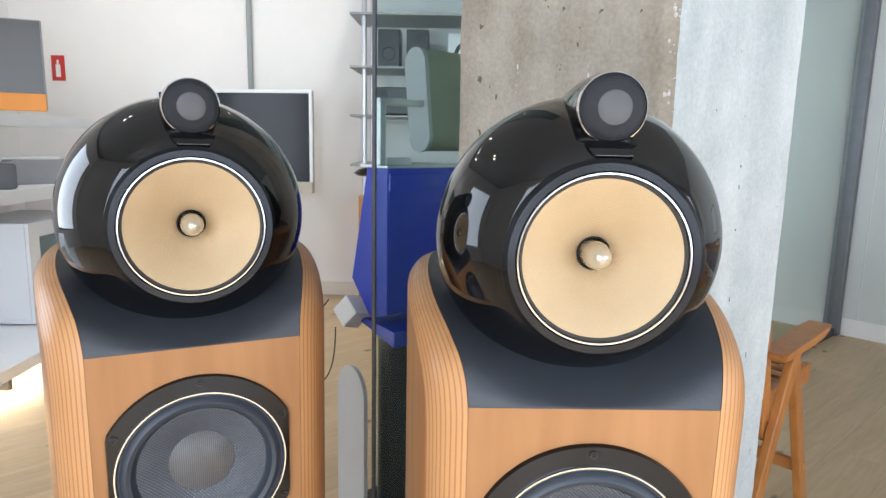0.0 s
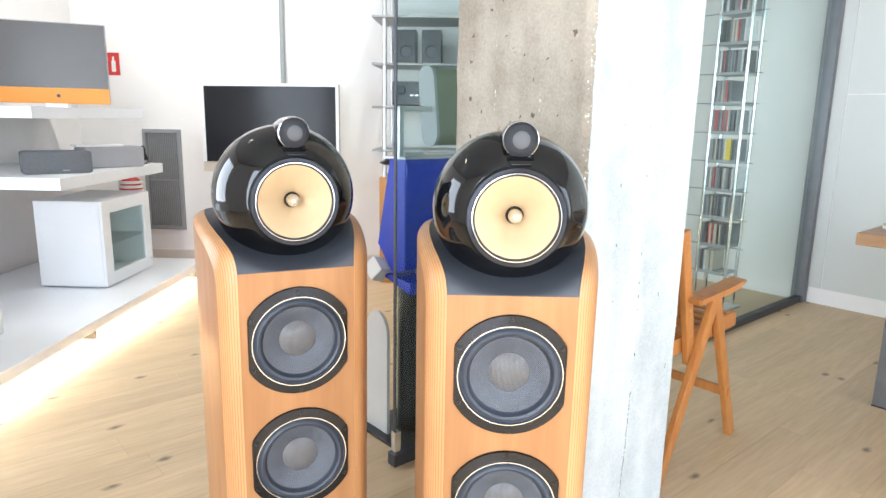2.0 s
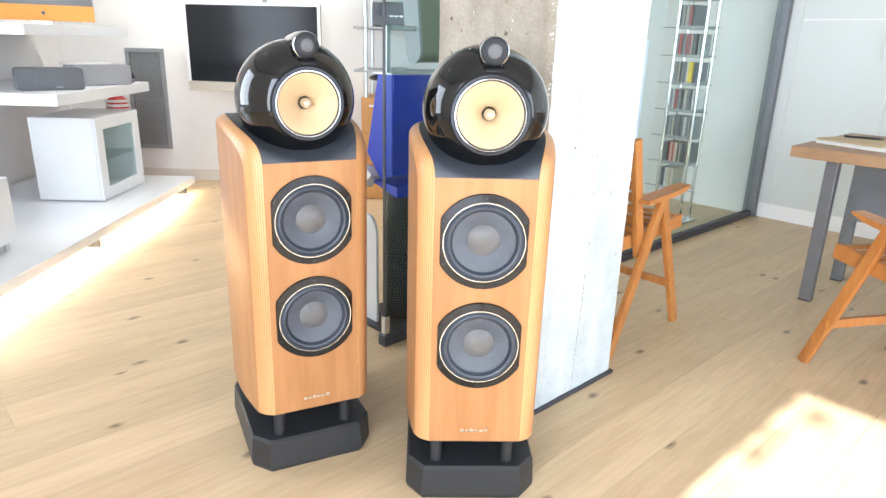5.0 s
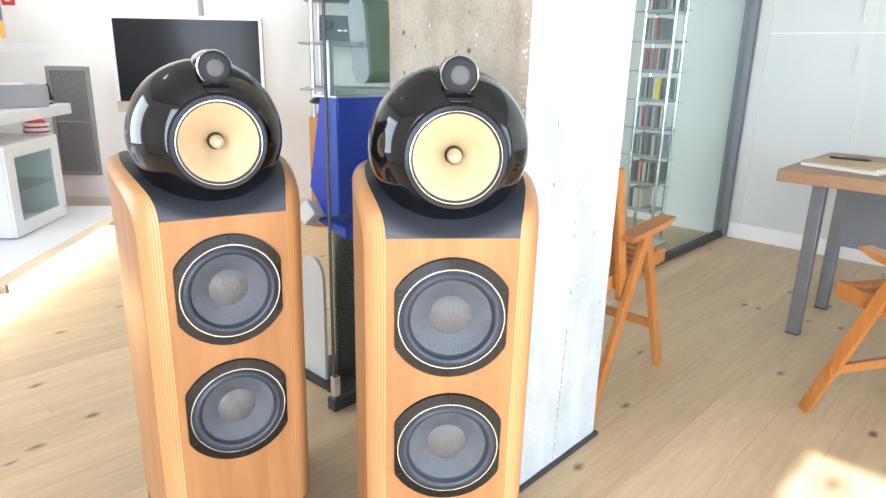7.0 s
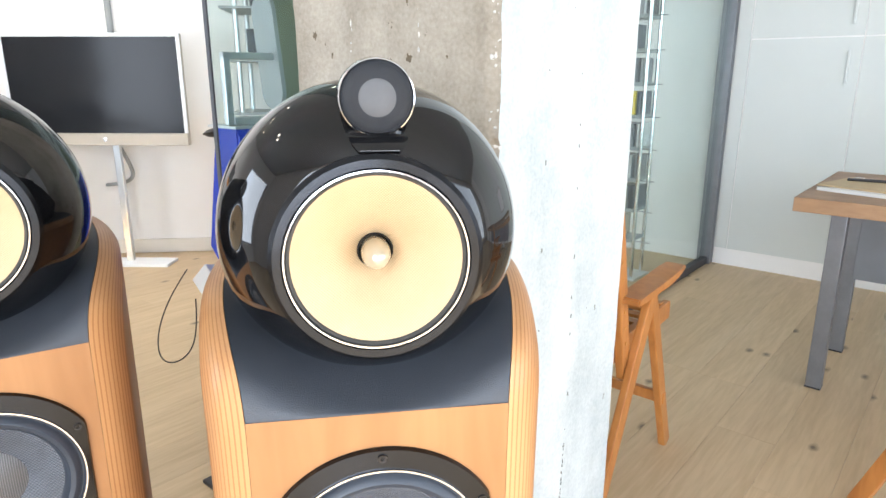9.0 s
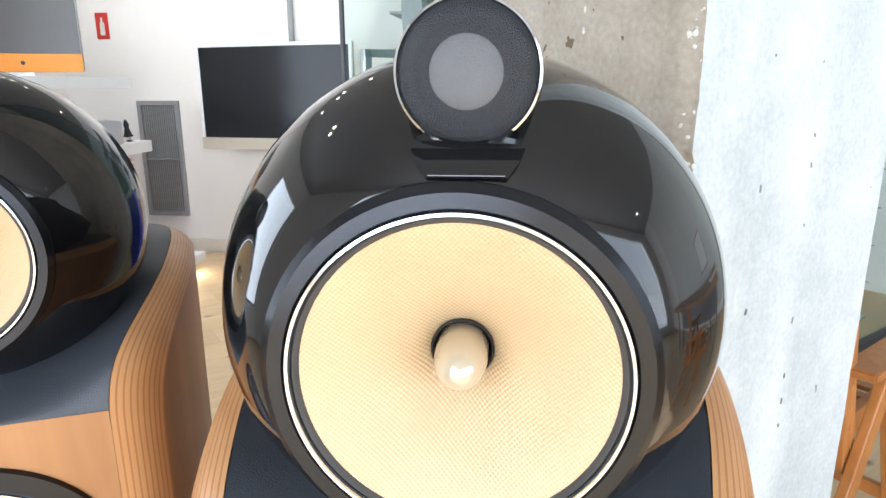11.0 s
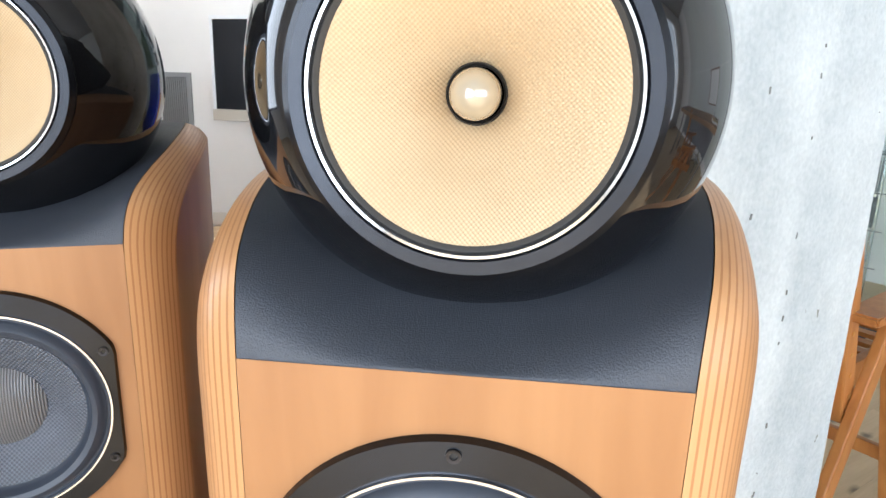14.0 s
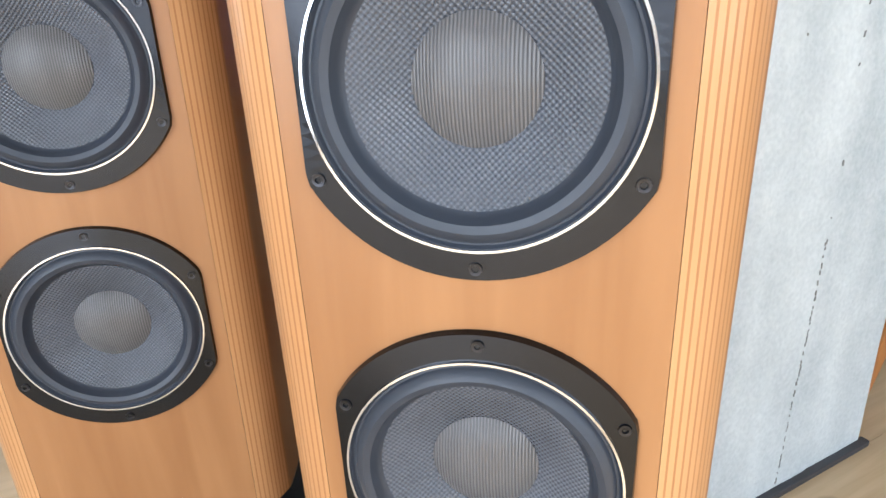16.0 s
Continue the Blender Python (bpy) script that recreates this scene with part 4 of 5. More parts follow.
lowcab = thing("low_cabinet", "white lacquered low cabinet on small chrome feet, standing on the platform", "cabinet", LM)
bm = bmesh.new()
bx(bm, -2.95, 0.95, 0.17, -2.165, 1.62, 0.475, 0.004)
part("body", bm, M_LACQ, lowcab)
for x, y in ((-2.2, 0.99), (-2.2, 1.58), (-2.9, 0.99), (-2.9, 1.58)):
    bm = bmesh.new()
    cyl(bm, (x, y, 0.12), (x, y, 0.171), 0.012, 0.016, seg=14)
    part("foot", bm, M_CHROME, lowcab, smooth=True)


def shelf(x1, y0, y1, z0, z1, label):
    bm = bmesh.new()
    bx(bm, -3.09, y0, z0, x1, y1, z1, 0.003, LM)
    return tagged(part("floating_shelf", bm, M_LACQ), label, "shelf", "floating shelves")


shelf(-2.205, 2.20, 3.39, 0.742, 0.806, "thick white floating shelf carrying small loudspeakers")
shelf(-2.375, 2.29, 3.53, 1.108, 1.168, "thick white floating shelf carrying an orange computer")


def dock(m, w, d, h, material, label):
    ob = thing("wireless_speaker", label, "speaker", m, "small speakers on the shelf")
    bm = bmesh.new()
    prism(bm, [(-w / 2, 0.006), (-w / 2 + 0.02, 0), (w / 2 - 0.02, 0), (w / 2, 0.006), (w / 2, h - 0.006), (w / 2 - 0.02, h), (-w / 2 + 0.02, h), (-w / 2, h - 0.006)], d, (0, -d / 2, 0))
    bmesh.ops.bevel(bm, geom=bm.edges[:], offset=0.004, segments=2, affect="EDGES")
    part("body", bm, material, ob)
    bm = bmesh.new()
    bx(bm, -w / 2 + 0.02, -d / 2 - 0.003, 0.012, w / 2 - 0.02, -d / 2 + 0.001, h - 0.012, 0.001)
    part("grille", bm, material, ob)
    bm = bmesh.new()
    bx(bm, 0.02, -d / 2 - 0.005, 0.016, 0.055, -d / 2 - 0.003, 0.022)
    part("logo_plate", bm, M_LGREY, ob)
    return ob


dock(LM @ pose(-2.40, 2.50, 0.806, 0, 0, 38), 0.34, 0.13, 0.125, M_GREYBOX, "dark grey cloth-covered wireless speaker on the shelf")
dock(LM @ pose(-2.35, 2.98, 0.806, 0, 0, 50), 0.36, 0.16, 0.13, M_LGREY, "light grey wireless speaker on the shelf")
bm = bmesh.new()
bx(bm, -0.14, -0.05, 0, 0.14, 0.05, 0.012, 0.003)
tagged(part("flat_box", bm, M_PAPER), "flat white box lying on the light grey speaker", "box").matrix_world = LM @ pose(-2.40, 2.93, 0.936, 0, 0, 50)
orn = thing("ornament", "small dark figure on a glass foot on the shelf", "ornament", LM @ pose(-2.27, 3.27, 0.806))
bm = bmesh.new()
lathe(bm, [(0, 0), (0.03, 0), (0.026, 0.006), (0.01, 0.012), (0.012, 0.03), (0.0, 0.03)], 20, Matrix.Rotation(radians(-90), 4, "X"))
part("foot", bm, M_CHROME, orn, smooth=True)
bm = bmesh.new()
lathe(bm, [(0, 0.028), (0.028, 0.032), (0.02, 0.05), (0.012, 0.08), (0.016, 0.10), (0.006, 0.125), (0.0, 0.13)], 20, Matrix.Rotation(radians(-82), 4, "X"))
part("body", bm, M_BLACK, orn, smooth=True)

# orange desktop computer on the upper shelf
mac = thing("computer", "large flat desktop computer with an orange chin, on the upper shelf", "computer", LM @ pose(-2.705, 3.05, 1.168, 0, 0, 24))
bm = bmesh.new()
bx(bm, -0.31, -0.012, 0.035, 0.31, 0.02, 0.52, 0.006)
part("case", bm, M_LGREY, mac)
bm = bmesh.new()
bx(bm, -0.31, -0.018, 0.026, 0.31, -0.008, 0.122, 0.003)
chin = part("chin", bm, M_ORANGE, mac, "orange strip below the screen")
bm = bmesh.new()
lathe(bm, [(0, 0.0), (0.011, 0.0), (0.011, 0.001), (0, 0.0012)], 24, Matrix.Translation((0.02, -0.018, 0.074)))
part("logo_disc", bm, M_BLACK, chin)
bm = bmesh.new()
bx(bm, -0.305, -0.016, 0.123, 0.305, -0.010, 0.514)
M_MACSCR = mat("grey_screen", (0.085, 0.082, 0.080), 0.25, vary=0.05)
part("screen", bm, M_MACSCR, mac)
bm = bmesh.new()
bx(bm, -0.10, -0.06, 0, 0.10, 0.10, 0.006, 0.002)
bx(bm, -0.06, 0.02, 0.004, 0.06, 0.03, 0.2, 0.002)
part("stand", bm, M_SILVER, mac)

# extinguisher behind the cabinet, and its sign
ext = thing("fire_extinguisher", "red fire extinguisher box with white labels behind the cabinet", "extinguisher", LM @ pose(-2.52, 3.55, 0))
bm = bmesh.new()
lathe(bm, [(0, 0), (0.075, 0), (0.08, 0.02), (0.08, 0.60), (0.06, 0.67), (0.025, 0.70), (0.025, 0.74), (0, 0.74)], 32, Matrix.Rotation(radians(-90), 4, "X"))
part("cylinder", bm, M_RED, ext, smooth=True)
for k in range(3):
    bm = bmesh.new()
    lathe(bm, [(0.0805, 0.58 + 0.032 * k), (0.081, 0.582 + 0.032 * k), (0.081, 0.598 + 0.032 * k), (0.0805, 0.60 + 0.032 * k)], 32, Matrix.Rotation(radians(-90), 4, "X"))
    part("label_band", bm, M_PAPER, ext)
bm = bmesh.new()
cyl(bm, (0, 0, 0.74), (0, 0, 0.79), 0.014, seg=12)
bx(bm, -0.02, -0.05, 0.77, 0.02, 0.04, 0.785, 0.003)
part("valve", bm, M_BLACK, ext)

sign = thing("wall_sign", "red and white fire extinguisher sign on the wall", "sign", pose(-2.79, BACK, 1.42))
bm = bmesh.new()
bx(bm, -0.045, -0.004, 0, 0.045, 0, 0.165, 0.001)
part("plate", bm, M_RED, sign)
bm = bmesh.new()
bx(bm, -0.016, -0.006, 0.025, 0.016, -0.0041, 0.105, 0.0015)
bx(bm, -0.007, -0.006, 0.105, 0.007, -0.0041, 0.135, 0.001)
part("pictogram", bm, M_PAPER, sign)

# ventilation grille
vent = thing("ventilation_grille", "tall grey metal ventilation grille in the wall", "grille", pose(-2.605, BACK, 0.25))
VW, VH = 0.30, 0.775
bm = bmesh.new()
bx(bm, 0.03, -0.004, 0.03, VW - 0.03, -0.001, VH - 0.03)
part("backing", bm, M_STEEL, vent)
bm = bmesh.new()
for q in ((0, 0, VW, 0.03), (0, VH - 0.03, VW, VH), (0, 0.03, 0.03, VH - 0.03), (VW - 0.03, 0.03, VW, VH - 0.03), (0.03, VH * 0.5 - 0.006, VW - 0.03, VH * 0.5 + 0.006)):
    bx(bm, q[0], -0.018, q[1], q[2], 0, q[3], 0.002)
part("frame", bm, M_VENT, vent)
sl = bmesh.new()
bx(sl, -0.004, -0.012, 0.032, 0.004, -0.003, VH - 0.032)
slat = part("slat", sl, M_VENT, vent)
slat.location.x = 0.045
for k in range(1, 15):
    s2 = new("slat", slat.data)
    s2.parent, s2.location = vent, (0.045 + 0.015 * k, 0, 0)

# television on its floor stand
TVM = frame_at((-1.520, 3.597, 0), (1.032, -0.141, 0), (0.141, 1.032, 0))
tv = thing("television", "flat television with a pale frame on a slim floor stand", "television", TVM)
bm = bmesh.new()
bx(bm, -0.515, -0.005, 0.735, 0.515, 0.035, 1.362, 0.004)
part("case", bm, M_TVTRIM, tv)
bm = bmesh.new()
for q in ((-0.52, 1.345, 0.52, 1.366), (-0.52, 0.805, -0.50, 1.345), (0.50, 0.805, 0.52, 1.345)):
    bx(bm, q[0], -0.012, q[1], q[2], 0.0, q[3], 0.002)
part("bezel", bm, M_LACQ, tv, "white frame")
bm = bmesh.new()
bx(bm, -0.499, -0.009, 0.806, 0.499, -0.006, 1.344)
part("screen", bm, M_SCREEN, tv)
bm = bmesh.new()
bx(bm, -0.52, -0.022, 0.735, 0.52, -0.006, 0.803, 0.003)
bar = part("sound_bar", bm, M_TVTRIM, tv, "beige strip under the screen")
bm = bmesh.new()
lathe(bm, [(0, 0), (0.013, 0), (0.013, 0.002), (0, 0.0022)], 20, Matrix.Translation((0.03, -0.022, 0.769)))
part("logo_disc", bm, M_CHROME, bar)
bm = bmesh.new()
bx(bm, 0.045, 0.02, 0.0, 0.085, 0.05, 0.75, 0.003)
part("post", bm, M_SILVER, tv)
bm = bmesh.new()
bx(bm, -0.22, -0.06, 0.0, 0.33, 0.10, 0.018, 0.003)
part("foot", bm, M_LACQ, tv)
bm = bmesh.new()
cyl(bm, (-1.49, BACK - 0.02, 0.9), (-1.49, BACK - 0.02, H), 0.018, seg=16)
tagged(part("cable_conduit", bm, M_PALE, smooth=True), "grey cable conduit up the wall above the television", "conduit")
tube("tv_cable", [(-1.45, 3.66, 0.72), (-1.42, 3.72, 0.60), (-1.40, 3.76, 0.50), (-1.52, 3.80, 0.47), (-1.62, 3.84, 0.46)], 0.012, M_PALE)
tagged(bpy.data.objects["tv_cable"], "pale cable loop hanging under the television", "cable")

# ---- behind the partition: kiosk, rack, disc tower ----
KM = frame_at((-0.262, 1.09, 0), U, W)
kiosk = thing("kiosk", "blue enamelled console on a black post with a white card tray", "console", KM)
bm = bmesh.new()
prism(bm, [(0, 1.012), (0.09, 1.015), (0.162, 0.71), (0.075, 0.615), (0, 0.64)], 0.42, (0, 0, 0), (0, 1, 0), (0, 0, 1), (1, 0, 0))
bmesh.ops.bevel(bm, geom=bm.edges[:], offset=0.003, segments=2, affect="EDGES")
part("housing", bm, M_BLUE, kiosk)
bm = bmesh.new()
prism(bm, [(-0.03, 0.560), (0.13, 0.600), (0.10, 0.612), (-0.03, 0.600)], 0.42, (0, 0, 0), (0, 1, 0), (0, 0, 1), (1, 0, 0))
part("lower_tray", bm, M_BLUE, kiosk)
bm = bmesh.new()
bx(bm, 0.002, -0.006, 0.955, 0.30, 0.001, 0.998, 0.001)
part("top_band", bm, M_BLUE, kiosk)
bm = bmesh.new()
bx(bm, -0.002, 0.0, 1.012, 0.42, 0.12, 1.018, 0.001)
part("top_plate", bm, M_SILVER, kiosk)
bm = bmesh.new()
bx(bm, -0.030, -0.032, -0.030, 0.030, 0.032, 0.030, 0.004, Matrix.Translation((-0.014, 0.14, 0.622)) @ Matrix.Rotation(radians(38), 4, "X") @ Matrix.Rotation(radians(20), 4, "Y"))
part("card_tray", bm, M_PAPER, kiosk, "tilted white card tray")
bm = bmesh.new()
cyl(bm, (0.11, 0.09, 0.012), (0.11, 0.09, 0.60), 0.06, seg=28)
part("post", bm, M_BLACK, kiosk, "glossy black round post", smooth=True)
bm = bmesh.new()
bx(bm, -0.05, -0.03, 0.0, 0.40, 0.24, 0.012, 0.003)
part("base_plate", bm, M_BLACK, kiosk)
bm = bmesh.new()
pp = [(-0.065, 0), (0.065, 0), (0.065, 0.37)] + [(0.065 * math.cos(a), 0.37 + 0.085 * math.sin(a)) for a in [math.pi * k / 16 for k in range(1, 16)]] + [(-0.065, 0.37)]
prism(bm, [(a + 0.148, b + 0.012) for a, b in pp], 0.012, (-0.015, 0, 0), (0, 1, 0), (0, 0, 1), (1, 0, 0))
part("side_plate", bm, M_PLATE, kiosk, "pale grey plate with a rounded top")
bm = bmesh.new()
lathe(bm, [(0, 0), (0.018, 0.004), (0.03, 0.012), (0.018, 0.02), (0, 0.024)], 24, Matrix.Translation((0.02, 0.125, 0.985)) @ Matrix.Rotation(radians(-100), 4, "X"))
part("headphone_pad", bm, M_BLACK, kiosk, smooth=True)

mon = thing("display_unit", "olive perforated metal unit with pale rounded ends over the kiosk", "display", KM)
bm = bmesh.new()
st = []
for k in range(13):
    a = math.pi * k / 12
    st.append((0.042 * math.cos(a), 0.095 + 0.042 * math.sin(a)))
for k in range(13):
    a = math.pi + math.pi * k / 12
    st.append((0.042 * math.cos(a), -0.095 + 0.042 * math.sin(a)))
TILT = radians(-7)
st = [(0.075 + x * math.cos(TILT) - z * math.sin(TILT), 1.187 + x * math.sin(TILT) + z * math.cos(TILT)) for x, z in st]
prism(bm, st, 0.012, (0.15, 0, 0), (0, 1, 0), (0, 0, 1), (1, 0, 0))
part("end_plate", bm, M_PALE, mon, "pale grey rounded end")
bm = bmesh.new()
st2 = [(0.075 + (x - 0.075) * 0.97, 1.187 + (z - 1.187) * 0.985) for x, z in st]
prism(bm, st2, 0.36, (0.162, 0, 0), (0, 1, 0), (0, 0, 1), (1, 0, 0))
part("casing", bm, M_OLIVE, mon, "olive metal casing", smooth=True)
hole = bmesh.new()
cyl(hole, (0, 0.0015, 0), (0, -0.0008, 0), 0.0022, seg=6)
hm = part("perforation", hole, M_BLACK, mon)
n_h = 0
for i in range(18):
    for k in range(11):
        z = 1.13 + 0.0125 * k
        y = 0.075 - 0.0415 * 0.97 / math.cos(TILT) + (z - 1.187) * math.tan(-TILT) * -1 * -1
        h2 = hm if n_h == 0 else new("perforation", hm.data)
        h2.parent, h2.location = mon, (0.24 + 0.0125 * i, y, z)
        n_h += 1
bm = bmesh.new()
bx(bm, 0.012, 0.05, 1.018, 0.030, 0.068, 1.185, 0.003)
bx(bm, 0.012, 0.05, 1.168, 0.155, 0.068, 1.185, 0.003)
part("bracket", bm, M_SILVER, mon, "square metal tube bracket")
bm = bmesh.new()
bx(bm, 0.03, 0.045, 1.018, 0.11, 0.085, 1.036, 0.002)
part("foot", bm, M_SILVER, mon)

tube("console_cable", [(-0.435, 1.20, 0.650), (-0.47, 1.18, 0.60), (-0.505, 1.16, 0.53), (-0.515, 1.14, 0.45), (-0.49, 1.13, 0.415), (-0.43, 1.13, 0.435), (-0.405, 1.13, 0.50), (-0.405, 1.14, 0.59)], 0.0017, M_CABLE)
tagged(bpy.data.objects["console_cable"], "thin brown cable hanging from the console", "cable")

rack = thing("metal_rack", "open metal rack with steel tube posts and thin shelves", "rack", pose(-0.72, 3.42, 0))
for x in (0.0, 1.15):
    for y in (0.0, 0.36):
        bm = bmesh.new()
        cyl(bm, (x + 0.05, y, 0.0), (x + 0.05, y, 2.4), 0.015, seg=14)
        part("post", bm, M_SILVER, rack, smooth=True)
for z in (0.93, 1.22, 1.50, 1.80, 2.1):
    bm = bmesh.new()
    bx(bm, -0.03, -0.04, z - 0.014, 1.25, 0.40, z, 0.003)
    part("shelf", bm, M_PALE, rack)


def monitor_speaker(m, w, h, d, body, label):
    ob = thing("bookshelf_speaker", label, "speaker", m, "small loudspeakers on the rack")
    bm = bmesh.new()
    bx(bm, -w / 2, 0, 0, w / 2, d, h, 0.004)
    part("cabinet", bm, body, ob)
    for z, r in ((h * 0.36, w * 0.36), (h * 0.78, w * 0.17)):
        bm = bmesh.new()
        lathe(bm, [(r, -0.001), (r, 0.004), (r * 0.85, 0.004), (r * 0.7, -0.002), (r * 0.3, -0.006), (0, -0.002)], 28, Matrix.Translation((0, 0, z)))
        part("driver", bm, M_BLACK if body is not M_BLACK else M_SURR, ob, smooth=True)
    return ob


monitor_speaker(pose(-0.53, 3.46, 1.50), 0.13, 0.22, 0.16, M_BLACK, "small black bookshelf loudspeaker on the rack")
monitor_speaker(pose(-0.36, 3.46, 1.50), 0.13, 0.22, 0.16, M_BLACK, "small black bookshelf loudspeaker on the rack")
monitor_speaker(pose(-0.05, 3.46, 1.50), 0.26, 0.20, 0.18, M_LACQ, "white bookshelf loudspeaker lying on its side on the rack")
amp = thing("amplifier", "small black amplifier with a round knob on the rack", "amplifier", pose(-0.62, 3.44, 1.22))
bm = bmesh.new()
bx(bm, 0, 0, 0.008, 0.28, 0.26, 0.165, 0.004)
part("case", bm, M_BLACK, amp)
bm = bmesh.new()
lathe(bm, [(0.03, 0), (0.03, 0.02), (0.024, 0.022), (0, 0.022)], 24, Matrix.Translation((0.06, 0, 0.11)))
part("knob", bm, M_SURR, amp)
for k in range(4):
    bm = bmesh.new()
    bx(bm, 0.12 + 0.035 * k, -0.003, 0.07, 0.14 + 0.035 * k, 0.001, 0.078)
    part("panel_mark", bm, M_SILVER, amp)
sb = thing("sideboard", "honey-coloured wooden drawer unit behind the console", "cabinet", pose(-0.70, 3.36, 0))
bm = bmesh.new()
bx(bm, 0, 0.02, 0, 0.9, 0.50, 0.74, 0.004)
part("body", bm, M_CABWOOD, sb)
for k in range(3):
    bm = bmesh.new()
    bx(bm, 0.01, 0, 0.02 + 0.24 * k, 0.89, 0.019, 0.25 + 0.24 * k, 0.003)
    d2 = part("drawer", bm, M_CABWOOD, sb)
    bm = bmesh.new()
    bx(bm, 0.06, -0.02, 0.20 + 0.24 * k, 0.20, 0.001, 0.212 + 0.24 * k, 0.002)
    part("handle", bm, M_SILVER, d2)

# disc tower behind the glass
TWM = frame_at((1.50, 3.06, 0), V, U)
tower = thing("disc_tower", "slim chrome disc tower with glass shelves full of compact discs", "rack", TWM)
for x, y in ((-0.095, -0.07), (0.095, -0.07), (-0.095, 0.07), (0.095, 0.07)):
    bm = bmesh.new()
    cyl(bm, (x, y, 0.0), (x, y, 2.3), 0.011, seg=12)
    part("post", bm, M_CHROME, tower, smooth=True)
bm = bmesh.new()
bx(bm, -0.13, -0.11, 0, 0.13, 0.11, 0.012, 0.003)
part("base", bm, M_SILVER, tower)
LEVELS = [0.24 + 0.172 * k for k in range(12)]
for z in LEVELS:
    bm = bmesh.new()
    bx(bm, -0.085, -0.085, z - 0.02, 0.085, 0.075, z, 0.002)
    part("shelf", bm, M_PALE, tower, "pale glass shelf")
    bm = bmesh.new()
    cyl(bm, (-0.19, -0.072, z - 0.01), (0.19, -0.072, z - 0.01), 0.0028, seg=8)
    part("rail", bm, M_STEEL, tower)
random.seed(4)
spines = [mat("spine_" + n, c, 0.35, vary=0.3, scale=45) for n, c in (("white", (0.6, 0.6, 0.6)), ("black", (0.04, 0.04, 0.045)), ("grey", (0.22, 0.22, 0.23)), ("red", (0.42, 0.05, 0.05)), ("cream", (0.5, 0.45, 0.36)), ("yellow", (0.75, 0.55, 0.02)), ("slate", (0.12, 0.13, 0.15)))]
cd_mesh = {}
for i, mm in enumerate(spines):
    b2 = bmesh.new()
    bx(b2, -0.005, -0.0705, 0, 0.005, 0.0705, 0.125)
    me = bpy.data.meshes.new("compact_disc")
    b2.to_mesh(me), b2.free()
    me.materials.append(mm)
    cd_mesh[i] = me
for li, z in enumerate(LEVELS):
    x = -0.078
    last = 0.078 if li not in (0, 6) else 0.02
    while x < last:
        i = random.choice((0, 1, 2, 2, 4, 6, 6, 1, 3))
        if li == 4 and 0.02 < x < 0.05:
            i = 5
        cd = tagged(new("compact_disc", cd_mesh[i]), "compact disc case standing on the tower shelf", "disc case", "compact discs")
        cd.matrix_world = TWM @ pose(x, random.uniform(-0.008, 0.004), z)
        x += 0.0112 if random.random() < 0.85 else 0.016

# ---- right side: table, chairs ----
TM = frame_at((1.435, 1.508, 0), V, U)
table = thing("table", "oak-topped table on square raw steel legs with a steel modesty panel", "table", TM)
bm = bmesh.new()
bx(bm, 0, 0, 0.697, 1.9, 0.78, 0.745, 0.003)
part("tabletop", bm, M_TABLE, table, "thick oak top")
for x, y in ((0.11, 0.235), (0.11, 0.675), (1.79, 0.235), (1.79, 0.675)):
    bm = bmesh.new()
    bx(bm, x - 0.026, y - 0.024, 0, x + 0.026, y + 0.024, 0.697, 0.003)
    leg = part("leg", bm, M_STEEL, table)
    bm = bmesh.new()
    bx(bm, x - 0.027, y - 0.025, 0, x + 0.027, y + 0.025, 0.006)
    part("cap", bm, M_BLACK, leg)
bm = bmesh.new()
bx(bm, 0.13, 0.64, 0.33, 1.77, 0.645, 0.63, 0.001)
part("modesty_panel", bm, M_PANEL, table, "blue-grey steel sheet")

nb = thing("notebook", "buff folder and white papers stacked on the table corner", "papers", TM @ pose(0.20, 0.27, 0.745, 0, 0, -14))
for nm, q, mtl in (("folder", (-0.15, -0.11, 0.0, 0.15, 0.11, 0.012), M_PAPER), ("sheet", (-0.12, -0.10, 0.012, 0.19, 0.12, 0.016), M_PAPER), ("cover", (-0.15, -0.11, 0.016, 0.14, 0.11, 0.022), M_FOLDER)):
    bm = bmesh.new()
    bx(bm, *q, 0.001)
    part(nm, bm, mtl, nb)
pen = thing("pen", "black pen lying on the papers", "pen", TM @ pose(0.17, 0.36, 0.772, 0, 0, 8))
bm = bmesh.new()
cyl(bm, (-0.075, 0, 0), (0.06, 0, 0), 0.0055, seg=12)
cyl(bm, (0.06, 0, 0), (0.078, 0, 0), 0.0055, 0.0015, seg=12)
part("barrel", bm, M_BLACK, pen, smooth=True)
bm = bmesh.new()
bx(bm, -0.07, -0.002, 0.005, -0.02, 0.002, 0.008)
part("clip", bm, M_CHROME, pen)
tape = thing("tape_dispenser", "small grey tape dispenser on the table", "dispenser", TM @ pose(0.33, 0.40, 0.745, 0, 0, 30))
bm = bmesh.new()
bx(bm, -0.05, -0.012, 0, 0.05, 0.012, 0.02, 0.004)
part("base", bm, M_LGREY, tape)
bm = bmesh.new()
lathe(bm, [(0.016, -0.008), (0.030, -0.008), (0.030, 0.008), (0.016, 0.008), (0.016, -0.008)], 28, Matrix.Translation((-0.01, 0, 0.045)))
part("roll", bm, M_LGREY, tape, smooth=True)


